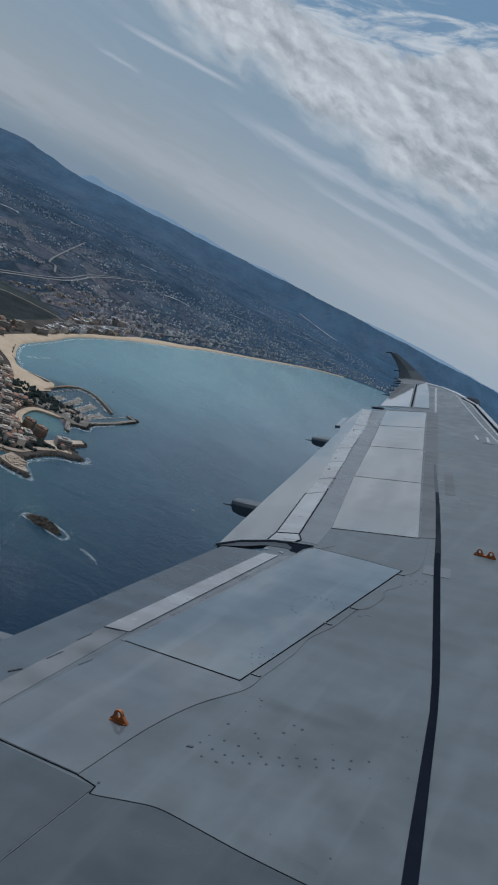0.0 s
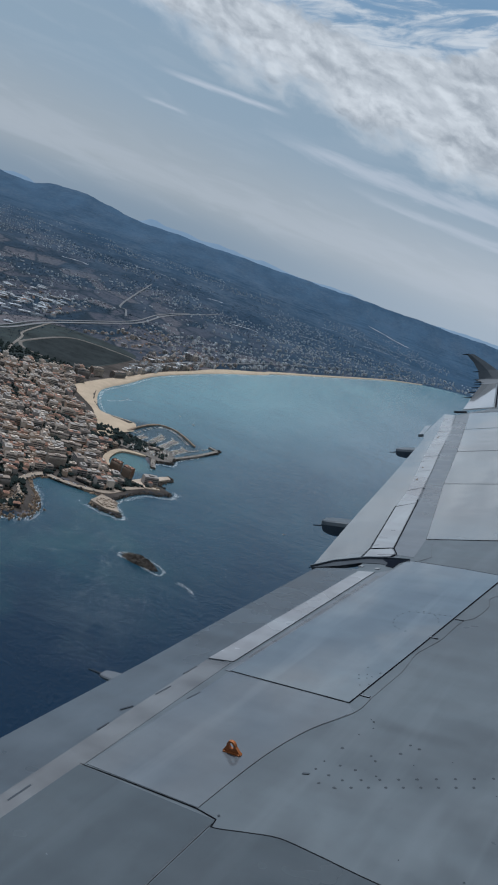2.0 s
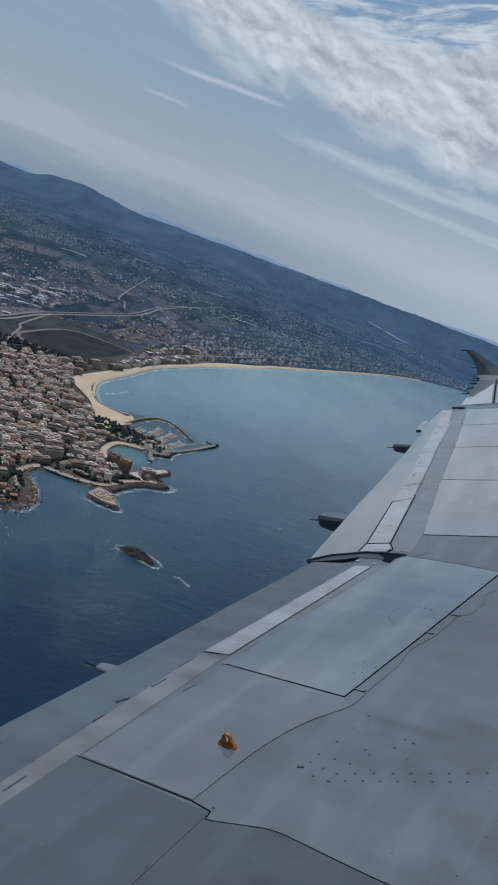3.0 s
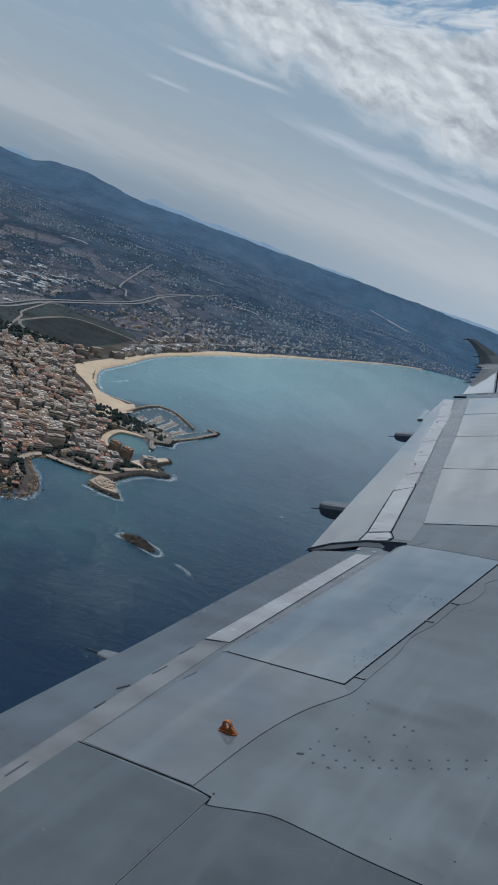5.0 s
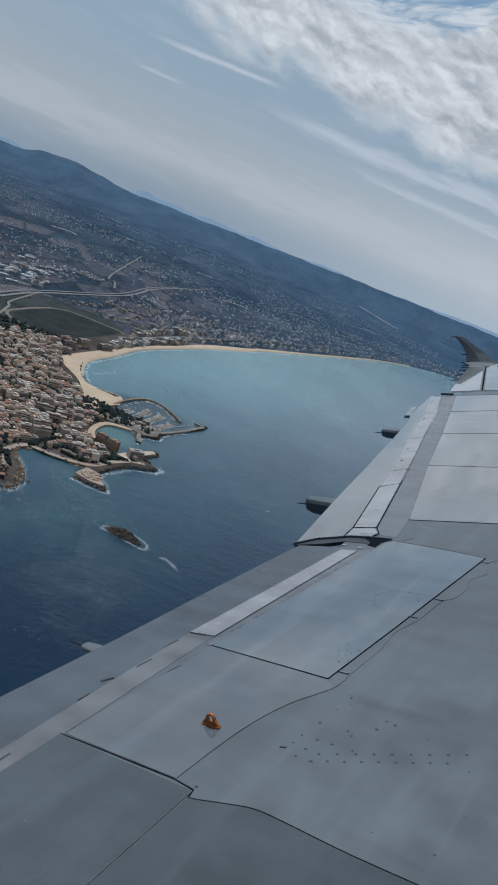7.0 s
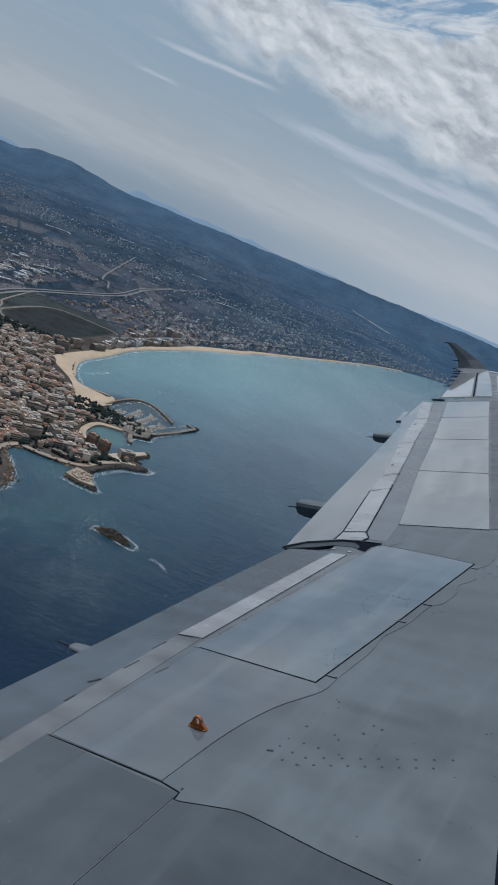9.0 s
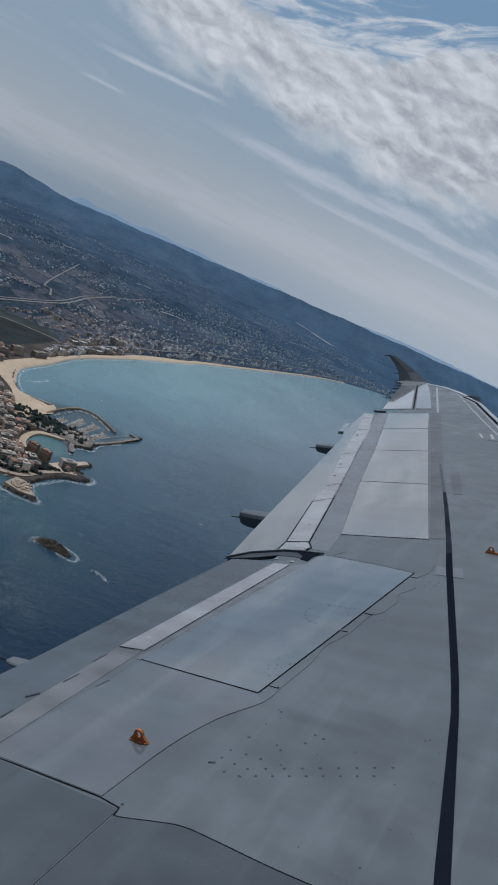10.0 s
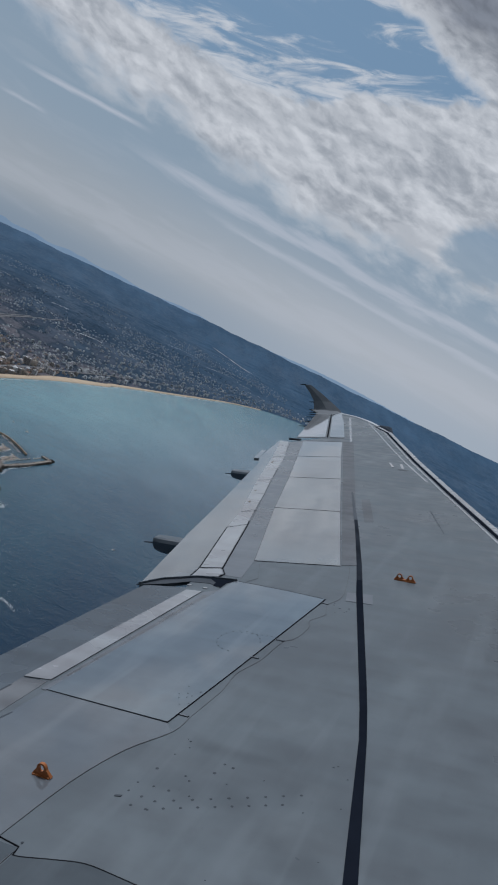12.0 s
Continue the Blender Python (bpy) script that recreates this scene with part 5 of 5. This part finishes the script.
def landmark(w, d, n, wall, roof, x, y, turn, label):
    b = building(w, d, n, wall, roof, False)
    tagged(b, label, "building")
    m, k = place(x, y, turn)
    b.matrix_world = m @ Matrix.Diagonal((0.82, 0.85, 0.85, 1.0))
    return (x, y, max(w, d) * 0.52)


taken = [
    landmark(22, 8, 7, "wall_a", "roof_flat", -146, 668, 0.66, "long pale hotel block with stacked balconies"),
    landmark(22, 8, 6, "wall_a", "roof_flat", -153, 690, 0.66, "pale hotel wing behind the seafront hotel"),
    landmark(13, 7, 6, "wall_b", "roof_tile", -97, 717, -0.42, "terracotta coloured apartment tower beside the cove"),
    landmark(13, 7, 6, "wall_b", "roof_tile", -83, 710, -0.42, "second terracotta apartment tower beside the cove"),
    landmark(22, 8, 6, "wall_c", "roof_flat", -166, 575, 0.62, "grey hotel with window bands near the road"),
    landmark(26, 9, 4, "wall_a", "roof_flat", -150, 733, 0.25, "white hotel with a pool terrace"),
    landmark(24, 9, 4, "wall_a", "roof_flat", -168, 752, 0.25, "white rear wing of the pool hotel"),
    landmark(18, 6, 2, "wall_c", "roof_flat", -112, 650, -0.2, "low grey seafront terrace of shops"),
    landmark(24, 10, 8, "wall_a", "roof_flat", -222, 1112, 0.9, "tall white block behind the beach"),
    landmark(34, 10, 6, "wall_c", "roof_flat", -196, 1150, 1.1, "long grey hotel block behind the beach"),
    landmark(26, 9, 7, "wall_c", "roof_flat", -233, 1070, 0.8, "grey apartment slab behind the beach"),
    landmark(16, 9, 2, "wall_a", "roof_flat", -76, 826, 0.4, "low white harbour office with awnings"),
]
pad("swimming_pool", [(-134, 722), (-127, 722), (-126, 729), (-133, 730)], -0.5, 1.95, "pool", "turquoise hotel swimming pool", "pool", "")


def free(x, y, r):
    return all(math.hypot(x - a, y - b) > c + r for a, b, c in taken)


ROADSIDE = spline([(-330, 505), (-230, 528), (-160, 540), (-147, 556), (-146, 578), (-156, 600), (-154, 622), (-146, 637), (-131, 636), (-114, 636), (-97, 640), (-86, 648), (-75, 672), (-62, 690)], 4)
rng = random.Random(5)
sites = []
ca, sa = math.cos(0.5), math.sin(0.5)
for i in range(-140, 140):
    for j in range(-140, 140):
        u, v = i * 6.9 + (2.4 if i % 5 == 0 else 0), j * 6.4 + (2.4 if j % 4 == 0 else 0)
        x, y = -300 + u * ca - v * sa + rng.gauss(0, 1.0), 800 + u * sa + v * ca + rng.gauss(0, 1.0)
        sites.append((x, y))
sd = shore_distance(sites)
near_sites, far_sites, gardens = [], [], []
for (x, y), q in zip(sites, sd):
    az = math.degrees(math.atan2(x, y))
    limit = 1015 + 0.75 * (x + 344) + 25 * noise.noise((x * 0.02, y * 0.02, 5)) if x < -249 else 1130
    if q < 9 or az < -33 or y > limit or not free(x, y, 4):
        continue
    if rng.random() < 0.24 and not (x > -260 and y > 860 and q < 44):
        gardens.append((x, y))
        continue
    if -175 < x and 905 < y and q < 34:            # the beach
        continue
    if x > -260 and y > 860 and q < 34:
        continue
    if min(math.hypot(x - a, y - b) for a, b in ROADSIDE) < 8 or (x > -120 and 795 < y < 850) or (x > -88 and y < 690 and y > 655 and q < 14):
        continue
    park = noise.noise((x * 0.012, y * 0.012, 9)) > 0.42
    if park:
        continue
    (near_sites if len(near_sites) < 300 and y < 780 and x > -280 else far_sites).append((x, y))
for x, y in near_sites:
    src = rng.choice(tall) if rng.random() < 0.22 else rng.choice(small)
    stand(src, x, y, 0.5 + rng.choice((0, 0, math.pi / 2)) + rng.gauss(0, 0.05))
for s in small + tall:
    if s.matrix_world.translation.length < 1:
        stand(s, -300 + 14 * len(s.name), 700, 0.5)

# the rest of the town and the resorts along the bay, too many to count
vs, fs, ix = [], [], []


def far_house(x, y, w, d, h, turn, wall, roof, pitched):
    p, k = on_land(x, y)
    if noise.fractal((x * 0.004, y * 0.004, 3.1), 1.0, 2.0, 4) > 0:
        p.z += noise.fractal((x * 0.004, y * 0.004, 3.1), 1.0, 2.0, 4) * min(max((math.hypot(x, y) - 1500) / 3000, 0), 1) * 10
    w, d, h = w * k, d * k, h * k
    c, s = math.cos(turn), math.sin(turn)
    b = len(vs)

    def put(px, py, z):
        vs.append((p.x + px * c - py * s, p.y + px * s + py * c, p.z + z))

    for z in (-3, h):
        for px, py in ((-w / 2, -d / 2), (w / 2, -d / 2), (w / 2, d / 2), (-w / 2, d / 2)):
            put(px, py, z)
    fs.extend([(b, b + 1, b + 5, b + 4), (b + 1, b + 2, b + 6, b + 5), (b + 2, b + 3, b + 7, b + 6), (b + 3, b, b + 4, b + 7)])
    ix.extend([wall] * 4)
    if pitched:
        put(-w / 2 + d * 0.3, 0, h + d * 0.2)
        put(w / 2 - d * 0.3, 0, h + d * 0.2)
        fs.extend([(b + 4, b + 5, b + 9, b + 8), (b + 5, b + 6, b + 9), (b + 6, b + 7, b + 8, b + 9), (b + 7, b + 4, b + 8)])
        ix.extend([roof] * 4)
    else:
        fs.append((b + 4, b + 5, b + 6, b + 7))
        ix.append(roof)
        e = len(vs)
        for z in (h, h + 1.2):
            for px, py in ((-w * 0.15, -d * 0.2), (w * 0.2, -d * 0.2), (w * 0.2, d * 0.2), (-w * 0.15, d * 0.2)):
                put(px, py, z)
        fs.extend([(e, e + 1, e + 5, e + 4), (e + 1, e + 2, e + 6, e + 5), (e + 2, e + 3, e + 7, e + 6), (e + 3, e, e + 4, e + 7), (e + 4, e + 5, e + 6, e + 7)])
        ix.extend([wall] * 5)
        # dark window bands, one a storey
        for st in range(int(h / 2)):
            z0, z1 = st * 2.0 + 0.6, st * 2.0 + 1.5
            for py in (-d / 2 - 0.03, d / 2 + 0.03):
                e = len(vs)
                for px, z in ((-w * 0.46, z0), (w * 0.46, z0), (w * 0.46, z1), (-w * 0.46, z1)):
                    put(px, py, z)
                fs.append((e, e + 1, e + 2, e + 3))
                ix.append(5)


for x, y in far_sites:
    t = 0.5 + rng.choice((0, 0, math.pi / 2)) + rng.gauss(0, 0.06)
    if rng.random() < 0.34:
        far_house(x, y, rng.uniform(8, 16), rng.uniform(5.5, 8), rng.uniform(4.5, 10.5), t, rng.choice((0, 0, 1, 2, 2)), rng.choice((4, 4, 3, 2)), False)
    else:
        pitched = rng.random() < 0.5
        w, d = rng.uniform(4.2, 6.8), rng.uniform(3.5, 5.2)
        far_house(x, y, max(w, d), d, rng.uniform(2.4, 5.4), t, rng.choice((0, 1, 1, 2, 2)), 3 if pitched else rng.choice((4, 4, 0)), pitched)
near_bay = spline([(-181, 1182), (-152, 1320), (-112, 1440), (-66, 1600), (22, 1790), (48, 1860), (222, 2225), (478, 2745), (680, 3085), (946, 3370), (1300, 3450)], 14)
for i, (a, b) in enumerate(zip(near_bay, near_bay[1:])):
    d = Vector((b[0] - a[0], b[1] - a[1]))
    t = math.atan2(d.y, d.x)
    out = Vector((-d.y, d.x)).normalized()
    reach = math.hypot(*a)
    rows = 2 if reach < 1330 else 6 if reach < 2200 else 8
    for row in range(rows):
        for _ in range(max(2, int(d.length / ((11 + reach * 0.003) * (1.0 if reach < 1600 else 0.6))))):
            dist = 14 + row * (26 + reach * 0.010) + rng.uniform(-9, 9)
            q = Vector(a) + d * rng.random() + out * dist
            if rng.random() < 0.2 + 0.08 * row:
                continue
            big = rng.random() < (0.55 if row < 2 else 0.2)
            f = 0.62 if reach > 1600 or row > 1 else 1.0
            if -430 < q.x < -200 and 1040 < q.y < 1440:
                continue
            if not big:
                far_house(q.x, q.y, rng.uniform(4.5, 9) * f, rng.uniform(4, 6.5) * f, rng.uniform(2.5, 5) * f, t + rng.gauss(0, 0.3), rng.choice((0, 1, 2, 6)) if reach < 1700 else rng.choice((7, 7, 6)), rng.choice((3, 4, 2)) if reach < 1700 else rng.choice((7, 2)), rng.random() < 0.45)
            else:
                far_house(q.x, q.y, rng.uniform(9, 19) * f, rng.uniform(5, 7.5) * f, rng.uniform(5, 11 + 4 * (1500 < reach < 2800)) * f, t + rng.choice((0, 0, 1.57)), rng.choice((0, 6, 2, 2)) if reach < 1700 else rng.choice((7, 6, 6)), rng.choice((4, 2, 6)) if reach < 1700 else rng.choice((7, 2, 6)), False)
for _ in range(11000):       # villas, farms and the trading estate inland
    if rng.random() < 0.055:
        x, y = rng.gauss(-500, 55), rng.gauss(1580, 140)
        if x > -415 or rng.random() < 0.84:
            continue
        far_house(x, y, rng.uniform(10, 26), rng.uniform(7, 12), rng.uniform(2.5, 4.5), 0.8 + rng.gauss(0, 0.1), rng.choice((7, 7, 2)), rng.choice((7, 7, 5, 6)), False)
    else:
        az, r = radians(rng.uniform(-27, 14)), rng.uniform(1250, 6500)
        x, y = r * math.sin(az), r * math.cos(az)
        if noise.noise((x * 0.0025, y * 0.0012, 4)) + 0.4 * noise.noise((x * 0.01, y * 0.006, 8)) < rng.uniform(-0.12, 0.22) or shore_distance([(x, y)])[0] < 90:
            continue
        f = 1.0 if r < 1700 else 0.7
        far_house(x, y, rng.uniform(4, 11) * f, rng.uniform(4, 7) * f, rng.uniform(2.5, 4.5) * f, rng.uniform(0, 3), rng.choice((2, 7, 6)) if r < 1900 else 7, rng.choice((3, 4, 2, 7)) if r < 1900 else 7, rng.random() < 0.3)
tagged(new("distant_houses", mesh_of("distant_houses", vs, fs, [M["wall_a"], M["wall_b"], M["wall_c"], M["roof_tile"], M["roof_flat"], M["shade_glass"], M["wall_w"], M["hazy_pale"]], ix)),
       "pale and terracotta houses of the town and resorts, far ones blued for haze", "houses", kind="stuff")


# ---------------------------------------------------------------- trees
def woods(name, spots, label, seed, mat="leaf"):
    """Crowns of many small uneven clumps."""
    rng = random.Random(seed)
    vs, fs = [], []
    for x, y, size in spots:
        p, k = on_land(x, y)
        rel = noise.fractal((x * 0.004, y * 0.004, 3.1), 1.0, 2.0, 4) * min(max((math.hypot(x, y) - 1500) / 3000, 0), 1) * 10
        p.z += max(rel, 0)
        for _ in range(3):
            r = size * k * rng.uniform(0.35, 0.65)
            c = p + Vector((rng.gauss(0, size * 0.4), rng.gauss(0, size * 0.4), r * rng.uniform(0.5, 1.1)))
            b = len(vs)
            vs.append(tuple(c + Vector((0, 0, r * rng.uniform(0.7, 1.1)))))
            tw = rng.uniform(0, 6)
            for q in range(6):
                rr = r * rng.uniform(0.7, 1.25)
                vs.append(tuple(c + Vector((math.cos(q * 1.047 + tw) * rr, math.sin(q * 1.047 + tw) * rr, r * rng.uniform(-0.2, 0.35)))))
            vs.append(tuple(c - Vector((0, 0, r * 1.2))))
            fs += [(b, b + 1 + q, b + 1 + (q + 1) % 6) for q in range(6)] + [(b + 7, b + 1 + (q + 1) % 6, b + 1 + q) for q in range(6)]
    return tagged(new(name, mesh_of(name, vs, fs, [M[mat]])), label, "trees", kind="stuff")


rng = random.Random(12)
spots = []
cand = [(rng.uniform(-520, -60), rng.uniform(500, 1120)) for _ in range(9000)]
for (x, y), q in zip(cand, shore_distance(cand)):
    if q < 10 or math.degrees(math.atan2(x, y)) < -33 or (x > -260 and y > 860 and q < 44):
        continue
    if noise.noise((x * 0.012, y * 0.012, 9)) > 0.36 or rng.random() < 0.68:
        spots.append((x, y, rng.uniform(1.6, 4.4)))
for x, y in gardens:
    for _ in range(3):
        spots.append((x + rng.gauss(0, 1.9), y + rng.gauss(0, 1.9), rng.uniform(2.6, 4.8)))
woods("town_trees", spots, "dark green pines and gardens between the houses", 1)
spots = []
for _ in range(30000):
    az, r = radians(rng.uniform(-30, 17)), 1050 * math.exp(rng.uniform(0, 1.45))
    x, y = r * math.sin(az), r * math.cos(az)
    if -375 < x < -180 and 1085 < y < 1375:
        continue
    if noise.noise((x * 0.006, y * 0.0035, 2)) + 0.5 * noise.noise((x * 0.02, y * 0.012, 7)) > 0.05:
        spots.append((x, y, rng.uniform(0.5, 1.3) * (1 + r / 5000)))
keep = shore_distance([(a, b) for a, b, c in spots]) > 45
woods("pine_woods", [s for s, k in zip(spots, keep) if k], "dark pine woods and hedges of the plain, tinted blue for haze", 2, "hazed_leaf")


# ---------------------------------------------------------------- hills on the skyline
def hills(name, r, height, mat, label, az0, az1, seed):
    vs, fs = [], []
    azs = np.arange(az0, az1, 0.15)
    for a in azs:
        h = height(a) + 0.07 * noise.fractal((a * 0.9, seed, 0), 1.0, 2.0, 5)
        for s, e in ((0, -0.8), (0.35, -0.6), (0.7, None), (1.0, h)):
            rr = r - 60 * (1 - s)
            el = h * 0.6 - 0.25 if e is None else e
            q = radians(a + 0.2 * noise.noise((a, s * 3, seed)))
            vs.append((rr * math.sin(q), rr * math.cos(q), ALT + rr * math.tan(radians(min(el, h)))))
    for i in range(len(azs) - 1):
        for j in range(3):
            fs.append((i * 4 + j, i * 4 + j + 1, i * 4 + j + 5, i * 4 + j + 4))
    tagged(new(name, mesh_of(name, vs, fs, [M[mat]], smooth=True)), label, "hills", kind="structure")


hills("backdrop_hills", 4935, lambda a: -0.16 + bump(a, -10.4, 1.0, 0.46) + bump(a, -8.2, 1.3, 0.42) + bump(a, -5.2, 1.5, 0.40) + bump(a, -1.8, 2.0, 0.34) + bump(a, 4, 3, 0.26) + bump(a, 16, 6, 0.34) + bump(a, -20.3, 1.2, 0.36), "hill_far", "pale blue far mountains, a backdrop that glows in place of haze", -40, 34, 3.0)

parked_cars()
